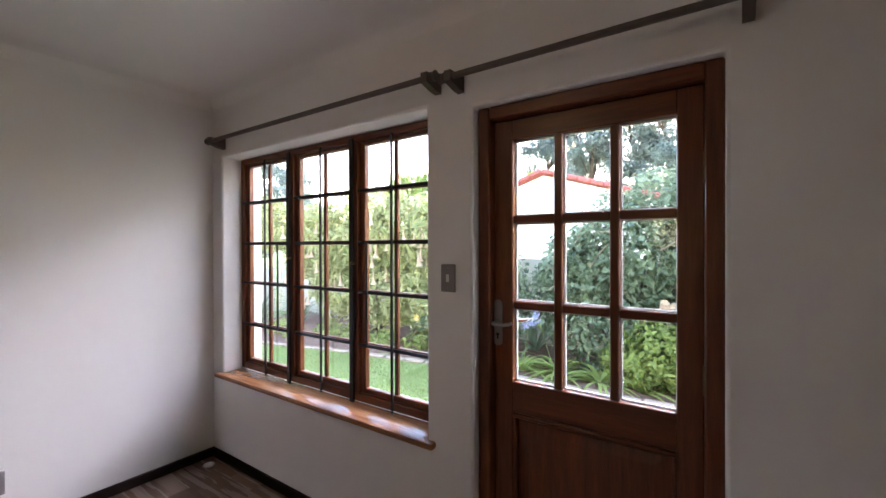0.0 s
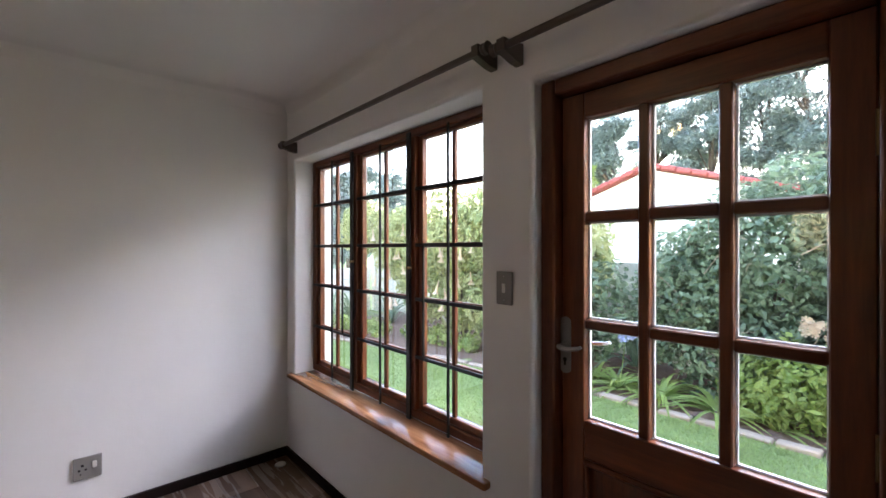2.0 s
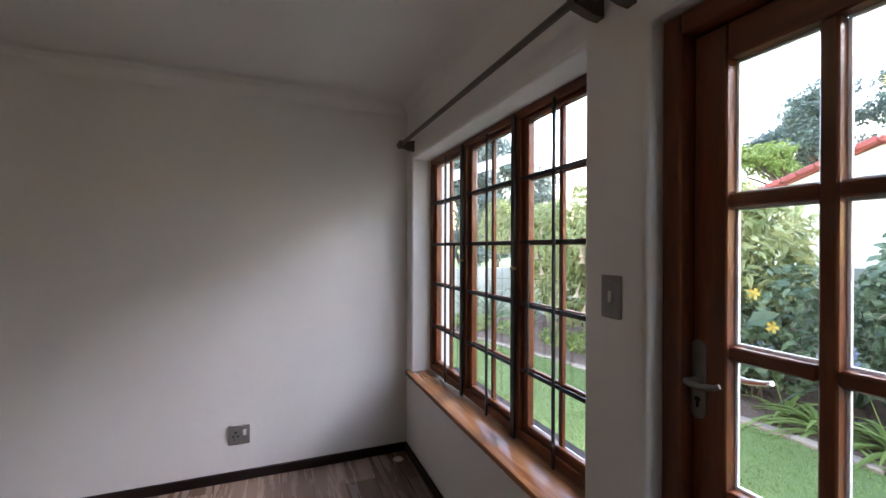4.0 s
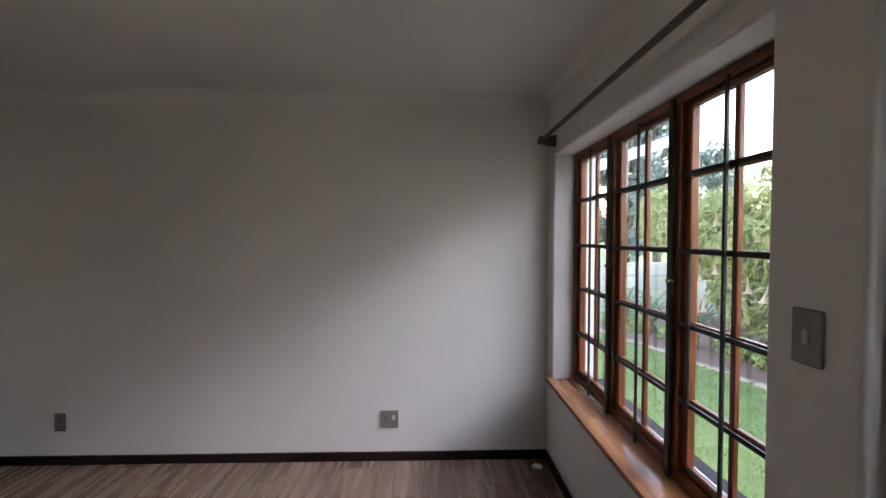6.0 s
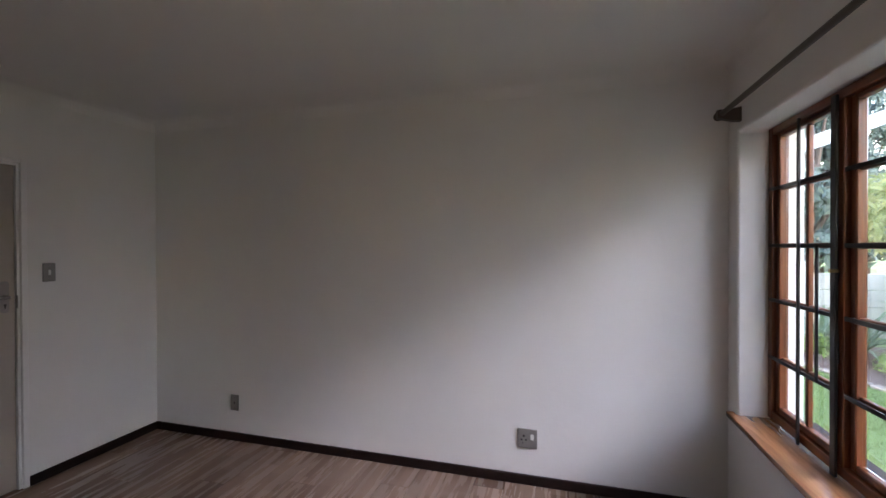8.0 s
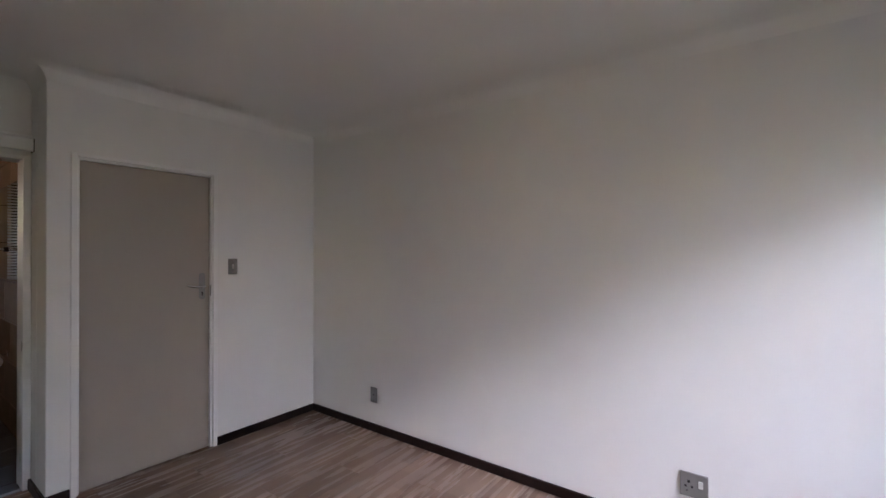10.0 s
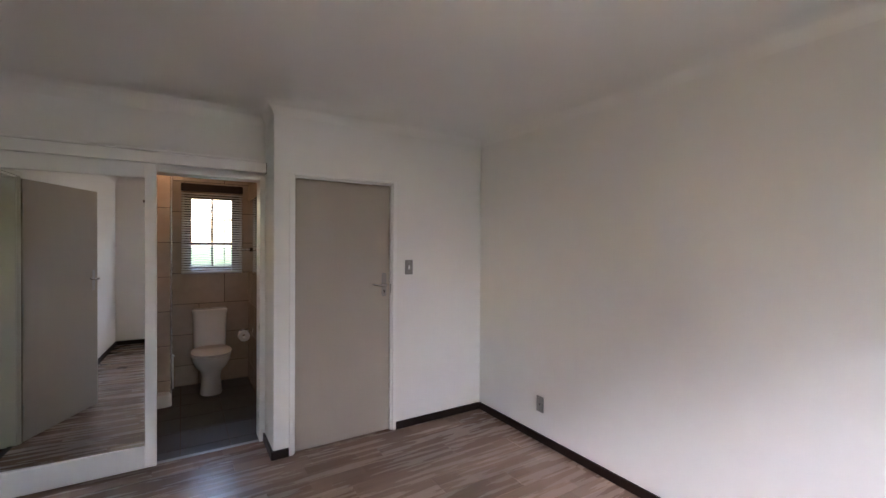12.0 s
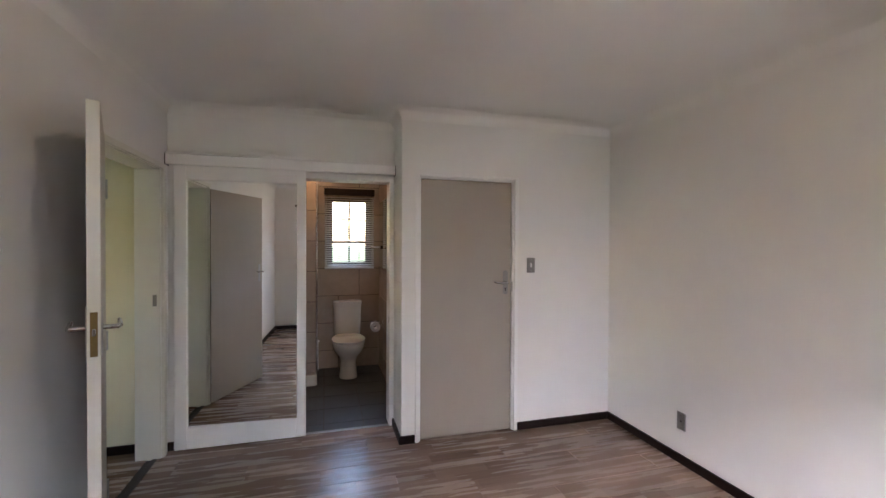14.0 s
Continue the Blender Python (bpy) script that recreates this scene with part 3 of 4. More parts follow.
plate("light_switch", "y", YN, -1, -0.997, 1.355, 0.075, 0.122, "grey metal light switch plate beside the glazed door", "light switch", ((0, 0, 0.014, 0.034),))
plate("light_switch", "y", YS, 1, -2.276, 1.355, 0.072, 0.122, "grey metal light switch plate beside the taupe door", "light switch", ((0, 0, 0.014, 0.034),))
plate("wall_socket", "x", XW, 1, 0.483, 0.293, 0.124, 0.122, "square grey metal power socket with a white switch", "wall socket",
      ((0.03, 0.012, 0.020, 0.036),), ((-0.022, 0.016, 0.006), (-0.036, -0.008, 0.005), (-0.008, -0.008, 0.005), (-0.03, -0.03, 0.003)), False)
plate("telephone_point", "x", XW, 1, -1.776, 0.296, 0.074, 0.122, "narrow grey metal outlet plate with one slot", "outlet plate", (), ((0, 0, 0.006),))


# ---- inside doors ----
def build_steel_frame(t, axis, at, sign, u0, u1, top, depth, mat, strip=0.048):
    """A folded steel door frame round the opening: face strips with a step, and a lining through the wall."""
    def bx(a0, z0, a1, z1, d0, d1, bev=0.002, bm=None):
        p, q = sorted((at + sign * d0, at + sign * d1))
        return box(p, a0, z0, q, a1, z1, bev, bm) if axis == "x" else box(a0, p, z0, a1, q, z1, bev, bm)
    for a, b, c in ((u0 - strip, u0, u0 + 0.012), (u1, u1 + strip, u1 - 0.012)):
        j = part("jamb", bx(a, 0, b, top + 0.75 * strip, -0.01, 0.012, 0.003), mat, t)
        part("jamb_lining", bx(min(c, b if c < a else a), 0, max(c, a if c > b else b), top, -depth, -0.0095, 0.0), mat, j, smooth=False)
    part("head", bx(u0, top, u1, top + 0.75 * strip, -0.01, 0.012, 0.003), mat, t)
    part("head_lining", bx(u0 + 0.012, top - 0.012, u1 - 0.012, top, -depth, -0.0095, 0.0), mat, t, smooth=False)


def build_taupe_door():
    d = thing("door_2", (-1.74, YS, 0), "plain taupe painted flush door, closed, in a white steel frame", "door", "", "structure")
    build_steel_frame(d, "y", YS, 1, -2.126, -1.335, 2.045, 0.12, WHITE, 0.032)
    leaf = part("door_leaf", box(-2.111, YS - 0.062, 0.006, -1.350, YS - 0.022, 2.031, 0.003), TAUPE, d)
    # added dark block, unseen, keeps outside light out of the gap below the leaf
    structure(part("cupboard_back", box(-2.4, YS - 0.40, -0.3, -1.47, YS - 0.222, 2.6), SKIRT), "unseen dark block that stops light leaking round the taupe door", "wall")
    lock(d, -2.058, YS - 0.022, 1.215, 1, 1, DULL)
    part("strike_plate", box(-2.1145, YS - 0.02, 1.14, -2.1125, YS - 0.002, 1.22), STEEL, d)


build_taupe_door()


def build_entry_door():
    d = thing("door_3", (XE, -2.0, 0), "taupe flush door standing open against the wall", "door", "", "structure")
    build_steel_frame(d, "x", XE, -1, -2.815, -1.985, 2.05, 0.165, CREAM)
    part("strike_plate", box(XE + 0.03, -2.8035, 1.08, XE + 0.055, -2.8015, 1.16), DULL, d)
    # the leaf, hung on the jamb away from the bathroom, swung almost back to the wall
    hx, hy, ang = XE - 0.02, -1.975, math.atan2(LATCH[1] + 1.975, LATCH[0] - XE + 0.02)
    turn = Matrix.Translation((hx, hy, 0)) @ Matrix.Rotation(ang, 4, "Z")
    def put(bm):
        bmesh.ops.transform(bm, matrix=turn, verts=bm.verts)
        return bm
    leaf = part("door_leaf", put(box(0.0, -0.04, 0.01, 0.813, 0.0, 2.035, 0.002)), TAUPE, d)
    part("lock_edge", put(box(0.8125, -0.0395, 0.012, 0.8175, -0.0005, 2.033, 0.001)), CREAM, leaf, "cream painted edge of the leaf")
    part("lock_forend", put(box(0.8165, -0.031, 1.115, 0.8195, -0.009, 1.275)), BRASS, leaf, "brass lock face plate")
    part("latch_bolt", put(box(0.819, -0.025, 1.19, 0.828, -0.014, 1.215, 0.002)), CHROME, leaf)
    for s, y in ((1, 0.0), (-1, -0.04)):
        bm = box(0.742, min(y, y + s * 0.005), 1.10, 0.778, max(y, y + s * 0.005), 1.29, 0.002)
        pl = part("lock_plate", put(bm), STEEL, leaf, "steel lock plate")
        part("lever_handle", put(tube([(0.76, y, 1.21), (0.76, y + s * 0.05, 1.21), (0.74, y + s * 0.055, 1.21), (0.66, y + s * 0.055, 1.213), (0.645, y + s * 0.053, 1.22)], [0.009, 0.009, 0.009, 0.008, 0.006], 10)), CHROME, pl, "satin chrome lever")
    for z in (0.25, 1.02, 1.8):
        part("hinge", put(tube([(0.0, 0.003, z - 0.05), (0.0, 0.003, z + 0.05)], 0.006, 8)), STEEL, d)


LATCH = (0.133, -1.195)
build_entry_door()
structure(part("threshold_strip", box(0.50, -2.80, -0.004, 0.53, -2.0, 0.004, 0.0015), SKIRT), "dark timber strip across the doorway", "threshold")


# ---- sliding mirror door on its track ----
def build_slider():
    s = thing("sliding_door", (-0.04, -2.86, 0), "white framed sliding door with a full-length mirror, half open", "sliding door")
    x0, x1, ya, yb = -0.494, 0.418, -2.905, -2.872
    m0, m1, mz, mt = -0.424, 0.335, 0.168, 1.985
    part("stile", box(x0, ya, 0.012, m0, yb, 2.12, 0.003), WHITE, s)
    part("stile", box(m1, ya, 0.012, x1, yb, 2.12, 0.003), WHITE, s)
    part("bottom_rail", box(m0, ya, 0.012, m1, yb, mz, 0.003), WHITE, s)
    part("top_rail", box(m0, ya, mt, m1, yb, 2.12, 0.003), WHITE, s)
    glassbm = box(m0 - 0.004, ya + 0.010, mz - 0.004, m1 + 0.004, yb - 0.010, mt + 0.004)
    mid = Vector((0.5 * (m0 + m1), 0.5 * (ya + yb), 0))
    bmesh.ops.rotate(glassbm, cent=mid, matrix=Matrix.Rotation(radians(-1.65), 3, "Z"), verts=glassbm.verts)
    part("mirror", glassbm, MIRROR, s, "clear full-length mirror glass", smooth=False)
    for x in (x0 + 0.12, x1 - 0.12):
        part("roller", tube([(x, -2.895, 2.135), (x, -2.882, 2.135)], 0.016, 14), STEEL, s)
    t = thing("door_track", (-0.36, -2.86, 2.1), "white painted pelmet hiding the sliding door track", "door track")
    xa, xb, y0, y1 = -1.192, 0.462, -2.862, -2.918
    part("pelmet_board", box(xa, y0 - 0.0, 2.088, xb, y0 + 0.016, 2.165, 0.003), WHITE, t)
    part("pelmet_top", box(xa, y1, 2.166, xb, y0 + 0.02, 2.182, 0.003), WHITE, t)
    part("track_rail", box(xa + 0.01, -2.90, 2.15, xb - 0.01, -2.878, 2.165), STEEL, t)
    # shade inside the open pelmet ends, made as thin dark sheets
    for x in (xa, xb):
        part("end_cap", box(x - 0.002, y1, 2.088, x + 0.002, y0 + 0.02, 2.165), SKIRT, t, "dark sheet standing in for the shade in the open track end")


build_slider()
jamb = thing("door_lining", (-0.8, YB - 0.07, 0), "white timber lining of the bathroom opening", "door lining", "", "structure")
part("jamb", box(-1.192, YB - 0.152, 0, -1.155, YB + 0.012, 2.062, 0.002), WHITE, jamb)
part("head", box(-1.155, YB - 0.152, 2.04, -0.3, YB + 0.010, 2.062, 0.002), WHITE, jamb)
structure(part("bath_threshold", box(-1.155, YB - 0.03, -0.01, -0.3, YB + 0.0, 0.006, 0.002), STEEL), "steel strip between laminate and bathroom tiles", "threshold")

# ---- small things in the room ----
cap = thing("floor_cap", (-2.915, 1.50, 0), "small round white plastic cap on the floor in the corner", "floor cap")
part("cap", loft([oval(-2.915, 1.50, 0.0, 0.034, 0.034), oval(-2.915, 1.50, 0.008, 0.034, 0.034), oval(-2.915, 1.50, 0.012, 0.028, 0.028)]), PLASTIC, cap)
part("cap_rim", tube([(-2.915 + 0.036 * math.cos(a), 1.50 + 0.036 * math.sin(a), 0.003) for a in [k * math.pi / 12 for k in range(25)]], 0.003, 6), STEEL, cap)


def build_ceiling_lamp():
    x, y = -1.12, -0.11
    c = thing("ceiling_lamp", (x, y, HIGH), "ceiling lamp with three small warm bulbs, switched on", "ceiling lamp")
    part("ceiling_rose", loft([oval(x, y, HIGH, 0.06, 0.06), oval(x, y, HIGH - 0.02, 0.058, 0.058), oval(x, y, HIGH - 0.03, 0.03, 0.03)]), STEEL, c)
    part("stem", tube([(x, y, HIGH - 0.02), (x, y, HIGH - 0.17)], 0.008), STEEL, c)
    for k in range(3):
        a = 0.4 + 2.094 * k
        ex, ey = x + 0.075 * math.cos(a), y + 0.075 * math.sin(a)
        arm = part("arm", tube([(x, y, HIGH - 0.16), ((x + ex) / 2, (y + ey) / 2, HIGH - 0.19), (ex, ey, HIGH - 0.19)], 0.006), STEEL, c)
        part("bulb", loft([oval(ex, ey, HIGH - 0.19 - dz, r, r, 12) for dz, r in ((0, 0.010), (0.02, 0.012), (0.03, 0.014), (0.042, 0.014), (0.05, 0.008))]), BULB, arm, "glowing warm bulb")


build_ceiling_lamp()
lamp("room_lamp_light", (-1.12, -0.11, 2.30), 0.24, (1.0, 0.78, 0.42), 0.012)

# ---- bathroom ----
BZ = 2.45
BWIN = (-1.20, -0.665, 1.25, 2.10)
wall_bath_back = thing("wall_bathroom_back", (-0.5, BATH_BACK, 0), "beige tiled bathroom wall with a small window", "wall", "", "structure")
part("backing", slab("y", BATH_BACK - 0.2, BATH_BACK, (BATH_W - 0.15, BATH_E + 0.15), (-0.3, 2.6), (BWIN,)), GROUT, wall_bath_back, smooth=False)
wall_bath_west = thing("wall_bathroom_west", (BATH_W, -3.9, 0), "beige tiled bathroom side wall", "wall", "", "structure")
part("backing", box(BATH_W - 0.15, BATH_BACK, -0.3, BATH_W, YB - 0.15, 2.6), GROUT, wall_bath_west, smooth=False)
structure(part("wall_bathroom_east", box(BATH_E, BATH_BACK, -0.3, BATH_E + 0.15, YB - 0.15, 2.6), TILE), "tiled bathroom side wall", "wall")
structure(part("wall_bathroom_inner", box(XNIB - 0.3, YB - 0.16, -0.3, XNIB, YS - 0.22, 2.6), PLASTER), "plain wall behind the nib", "wall")
structure(part("bathroom_ceiling", box(BATH_W, BATH_BACK, BZ, BATH_E, YB - 0.15, BZ + 0.1), CEILING), "white bathroom ceiling", "ceiling")
bath_floor = thing("bathroom_floor", (-0.5, -3.8, 0), "dark grey tiled bathroom floor", "floor", "", "structure")
part("bed", box(BATH_W, BATH_BACK, -0.28, BATH_E, YB - 0.03, -0.006), GROUT, bath_floor, smooth=False)


def build_bath_window():
    x0, x1, z0, z1 = BWIN
    w = thing("window_2", ((x0 + x1) / 2, BATH_BACK, z0), "small dark wooden bathroom window behind a venetian blind", "window", "", "structure")
    ya, yb = BATH_BACK - 0.14, BATH_BACK - 0.08
    for a in ((x0, z0, x0 + 0.065, z1), (x1 - 0.065, z0, x1, z1), (x0 + 0.065, z0, x1 - 0.065, z0 + 0.05), (x0 + 0.065, z1 - 0.05, x1 - 0.065, z1)):
        part("window_frame", box(a[0], ya, a[1], a[2], yb, a[3], 0.003), SKIRT, w)
    xm = (x0 + x1) / 2
    part("glazing_bar", box(xm - 0.011, ya + 0.01, z0 + 0.05, xm + 0.011, yb - 0.01, z1 - 0.05), SKIRT, w)
    for z in (1.55, 1.83):
        part("glazing_bar", box(x0 + 0.05, ya + 0.012, z - 0.012, x1 - 0.05, yb - 0.012, z + 0.012), SKIRT, w)
    part("burglar_bar", box(x0 + 0.14, yb, z0 + 0.05, x0 + 0.152, yb + 0.01, 1.83), IRON, w)
    part("pane", box(x0 + 0.05, ya + 0.028, z0 + 0.05, x1 - 0.05, ya + 0.032, z1 - 0.05), PANE, w, smooth=False, shadow=False)
    b = thing("venetian_blind", (xm, BATH_BACK + 0.02, z1), "grey aluminium venetian blind with open slats", "venetian blind")
    part("head_rail", box(x0 - 0.035, BATH_BACK + 0.001, z1 + 0.02, x1 + 0.035, BATH_BACK + 0.045, z1 + 0.10, 0.003), SKIRT, b, "dark blind head rail")
    part("bottom_rail", box(x0 - 0.03, BATH_BACK + 0.008, z0 - 0.035, x1 + 0.03, BATH_BACK + 0.036, z0 - 0.02, 0.003), BLIND, b)
    n = 33
    for k in range(n):
        z = z0 - 0.012 + (z1 + 0.03 - z0) * k / n
        bm = bmesh.new()
        vs = []
        for y, dz in ((BATH_BACK + 0.009, 0.0100), (BATH_BACK + 0.022, 0.003), (BATH_BACK + 0.035, -0.0085)):
            vs.append((bm.verts.new((x0 - 0.03, y, z + dz)), bm.verts.new((x1 + 0.03, y, z + dz))))
        for p, q in zip(vs, vs[1:]):
            bm.faces.new((p[0], p[1], q[1], q[0]))
        part("slat", bm, BLIND, b)
    for x in (x0 + 0.08, x1 - 0.08):
        part("ladder_cord", tube([(x, BATH_BACK + 0.022, z0 - 0.03), (x, BATH_BACK + 0.022, z1 + 0.03)], 0.0012, 5), PLASTIC, b)


build_bath_window()


def build_toilet():
    x, wall = -0.90, BATH_BACK + 0.012
    t = thing("toilet", (x, -4.40, 0), "white ceramic close-coupled toilet with lid down", "toilet")
    part("pedestal", loft([oval(x, y, z, rx, ry, 28, 2.4) for z, y, rx, ry in ((0.0, -4.40, 0.105, 0.17), (0.03, -4.40, 0.10, 0.165), (0.18, -4.41, 0.09, 0.15), (0.24, -4.40, 0.11, 0.175), (0.30, -4.37, 0.155, 0.22), (0.37, -4.355, 0.18, 0.245), (0.395, -4.355, 0.18, 0.245))]), CHINA, t)
    part("seat", loft([oval(x, -4.35, z, rx, ry, 28, 2.3) for z, rx, ry in ((0.397, 0.183, 0.245), (0.41, 0.187, 0.25), (0.418, 0.183, 0.246))]), CHINA, t)
    part("lid", loft([oval(x, -4.35, z, rx, ry, 28, 2.3) for z, rx, ry in ((0.4225, 0.185, 0.248), (0.437, 0.188, 0.25), (0.447, 0.17, 0.235))]), CHINA, t)
    part("cistern", loft([oval(x, wall + 0.088, z, rx, ry, 32, 5) for z, rx, ry in ((0.40, 0.145, 0.080), (0.44, 0.155, 0.086), (0.79, 0.165, 0.088))]), CHINA, t)
    part("cistern_lid", loft([oval(x, wall + 0.092, z, rx, ry, 32, 5) for z, rx, ry in ((0.792, 0.172, 0.092), (0.825, 0.172, 0.092), (0.835, 0.16, 0.082))]), CHINA, t)
    part("flush_button", tube([(x, wall + 0.09, 0.834), (x, wall + 0.09, 0.842)], 0.02, 14), CHROME, t)
    pipe = thing("supply_pipe", (-0.55, -4.68, 0), "short white water pipe beside the toilet", "pipe")
    part("pipe", tube([(-0.54, -4.69, 0.0), (-0.54, -4.69, 0.34), (-0.56, -4.69, 0.36)], 0.025, 12), PLASTIC, pipe)


build_toilet()


def build_roll_holder():
    x, y, z = BATH_W, -4.30, 0.58
    h = thing("toilet_roll_holder", (x, y, z), "chrome holder on the tiled wall with a white paper roll", "roll holder")
    part("wall_plate", box(x + 0.008, y - 0.02, z + 0.02, x + 0.016, y + 0.02, z + 0.06, 0.002), CHROME, h)
    part("arm", tube([(x + 0.01, y, z + 0.04), (x + 0.15, y, z + 0.045), (x + 0.155, y, z + 0.02), (x + 0.15, y, z - 0.0)], 0.006), CHROME, h)
    r = thing("toilet_roll", (x + 0.10, y, z - 0.02), "white toilet paper roll with a brown core", "toilet roll")
    bm = bmesh.new()
    rings = [[bm.verts.new((x + 0.1 + rr * math.cos(a), yy, z - 0.01 + rr * math.sin(a))) for a in [2 * math.pi * k / 28 for k in range(28)]] for rr, yy in ((0.02, y - 0.05), (0.055, y - 0.05), (0.055, y + 0.05), (0.02, y + 0.05))]
    for a, b in zip(rings, rings[1:] + rings[:1]):
        for k in range(28):
            bm.faces.new((a[k], a[(k + 1) % 28], b[(k + 1) % 28], b[k]))
    bmesh.ops.recalc_face_normals(bm, faces=bm.faces)
    part("roll", bm, PAPER, r)


build_roll_holder()
rail = thing("towel_rail", (BATH_W, -3.85, 1.49), "chrome towel rail sticking out from the side wall", "towel rail")
part("wall_plate", tube([(BATH_W + 0.008, -3.85, 1.49), (BATH_W + 0.02, -3.85, 1.49)], 0.028, 14), CHROME, rail)
part("arm", tube([(BATH_W + 0.015, -3.85, 1.49), (BATH_W + 0.08, -3.85, 1.49), (BATH_W + 0.1, -3.85, 1.49), (BATH_W + 0.21, -3.85, 1.49)], [0.012, 0.012, 0.009, 0.009], 10), CHROME, rail)
part("knob", tube([(BATH_W + 0.075, -3.85, 1.49), (BATH_W + 0.1, -3.85, 1.49)], 0.018, 12), SKIRT, rail)
bm_mirror = thing("bathroom_mirror", (BATH_W, -3.75, 1.5), "frameless mirror on the tiled side wall", "mirror")
part("mirror_glass", box(BATH_W + 0.009, -4.70, 1.24, BATH_W + 0.014, -3.89, 2.03, 0.001), MIRROR, bm_mirror)
shower_wall = thing("wall_shower", (-0.1, -4.285, 0), "tiled shower partition with a bright metal corner strip", "wall", "", "structure")
part("backing", box(-0.545, -4.33, -0.02, 0.30, -4.24, 2.22, 0.002), GROUT, shower_wall, smooth=False)
part("edge_profile", box(-0.562, -4.248, 0.0, -0.545, -4.228, 2.22, 0.003), CHROME, shower_wall, "bright metal corner strip")
part("foot_step", loft([oval(-0.36, -4.17, z, rx, ry, 24, 4) for z, rx, ry in ((0.0, 0.2, 0.07), (0.10, 0.195, 0.068), (0.115, 0.185, 0.06))]), CHINA, shower_wall, "white rounded shower step")
blamp = thing("bathroom_lamp", (-0.55, -3.9, BZ), "round warm bathroom ceiling lamp, switched on", "ceiling lamp")
part("shade", loft([oval(-0.55, -3.9, z, r, r) for z, r in ((BZ, 0.12), (BZ - 0.04, 0.12), (BZ - 0.07, 0.08))]), BATHGLOW, blamp)
lamp("bathroom_light", (-0.55, -3.9, BZ - 0.14), 0.018, (1.0, 0.55, 0.22), 0.08)

# ---- passage beyond the entry door ----
PE = 2.9
structure(part("passage_floor", box(XE + 0.1, -3.0, -0.28, PE, -1.5, -0.002), FLOORWOOD), "grey-brown laminate passage floor", "floor")
structure(part("passage_wall_south", box(XE + 0.17, -3.12, -0.3, PE, -2.95, 2.6), PASSAGE), "pale cream passage wall", "wall")
structure(part("passage_wall_north", box(XE + 0.17, -1.6, -0.3, PE, -1.45, 2.6), PASSAGE), "pale cream passage wall", "wall")
# the hole is added out of view so that daylight reaches the passage
structure(part("passage_wall_end", slab("x", PE, PE + 0.15, (-3.12, -1.45), (-0.3, 2.6), ((-2.35, -1.95, 1.1, 1.9),)), PASSAGE), "passage end wall with an unseen opening added to let daylight in", "wall")
structure(part("passage_ceiling", box(XE + 0.17, -2.95, 2.5, PE, -1.6, 2.6), CEILING), "white passage ceiling", "ceiling")
structure(part("baseboard", box(XE + 0.17, -2.95, 0, PE, -2.935, 0.063, 0.003), SKIRT), "dark brown stained timber skirting board", "skirting")

# ---- garden ----
def ground_height(x, y):
    return LAWN


structure(part("ground", box(-300, -300, LAWN - 0.3, 300, 300, LAWN), LAWNMAT), "short green mown lawn", "lawn")
bed_bm = bmesh.new()
EDGE = [(-8.6, 3.7), (-7.4, 3.95), (-6.4, 4.25), (-5.2, 4.55), (-4.2, 4.72), (-3.2, 4.85), (-2.0, 4.90), (0.5, 4.90), (3.5, 4.85), (6.0, 4.8)]
lo = [bed_bm.verts.new((x, y, LAWN + 0.02)) for x, y in EDGE]
hi = [bed_bm.verts.new((x, 6.9, LAWN + 0.08)) for x, y in EDGE]
for k in range(len(EDGE) - 1):
    bed_bm.faces.new((lo[k], lo[k + 1], hi[k + 1], hi[k]))
bmesh.ops.subdivide_edges(bed_bm, edges=list(bed_bm.edges), cuts=10, use_grid_fill=True)
for v in bed_bm.verts:
    v.co.z += 0.04 * noise.noise(v.co * 3.0) + 0.02 * noise.noise(v.co * 11)
structure(part("flower_bed", bed_bm, SOIL), "dark soil flower bed along the wall", "flower bed")

# boundary wall of precast panels
fence = thing("boundary_wall", (-2, 6.6, LAWN), "pale grey-green precast garden wall with posts and panels", "garden wall", "", "structure")
for k in range(13):
    xa = -9.6 + 1.45 * k
    part("post", box(xa - 0.07, 6.52, LAWN - 0.1, xa + 0.07, 6.68, 1.42, 0.015), FENCE, fence)
    if k < 12:
        for j in range(5):
            z = LAWN - 0.05 + 0.3 * j
            part("panel", box(xa + 0.06, 6.57, z, xa + 1.39, 6.63, z + 0.294, 0.01), FENCE, fence)

for k in range(6):
    ya = -2.2 + 1.45 * k
    part("post", box(-9.72, ya - 0.07, LAWN - 0.1, -9.56, ya + 0.07, 1.2, 0.015), FENCE, fence)
    for j in range(4):
        z = LAWN - 0.05 + 0.3 * j
        part("panel", box(-9.67, ya + 0.06, z, -9.61, ya + 1.39, z + 0.294, 0.01), FENCE, fence)

# rise of ground and house beyond the wall
house = thing("neighbour_house", (-4.0, 13, LAWN), "white house gable with red tiled roof edges", "house", "", "structure")
HX, HY, HA = -4.85, 12.6, 3.72


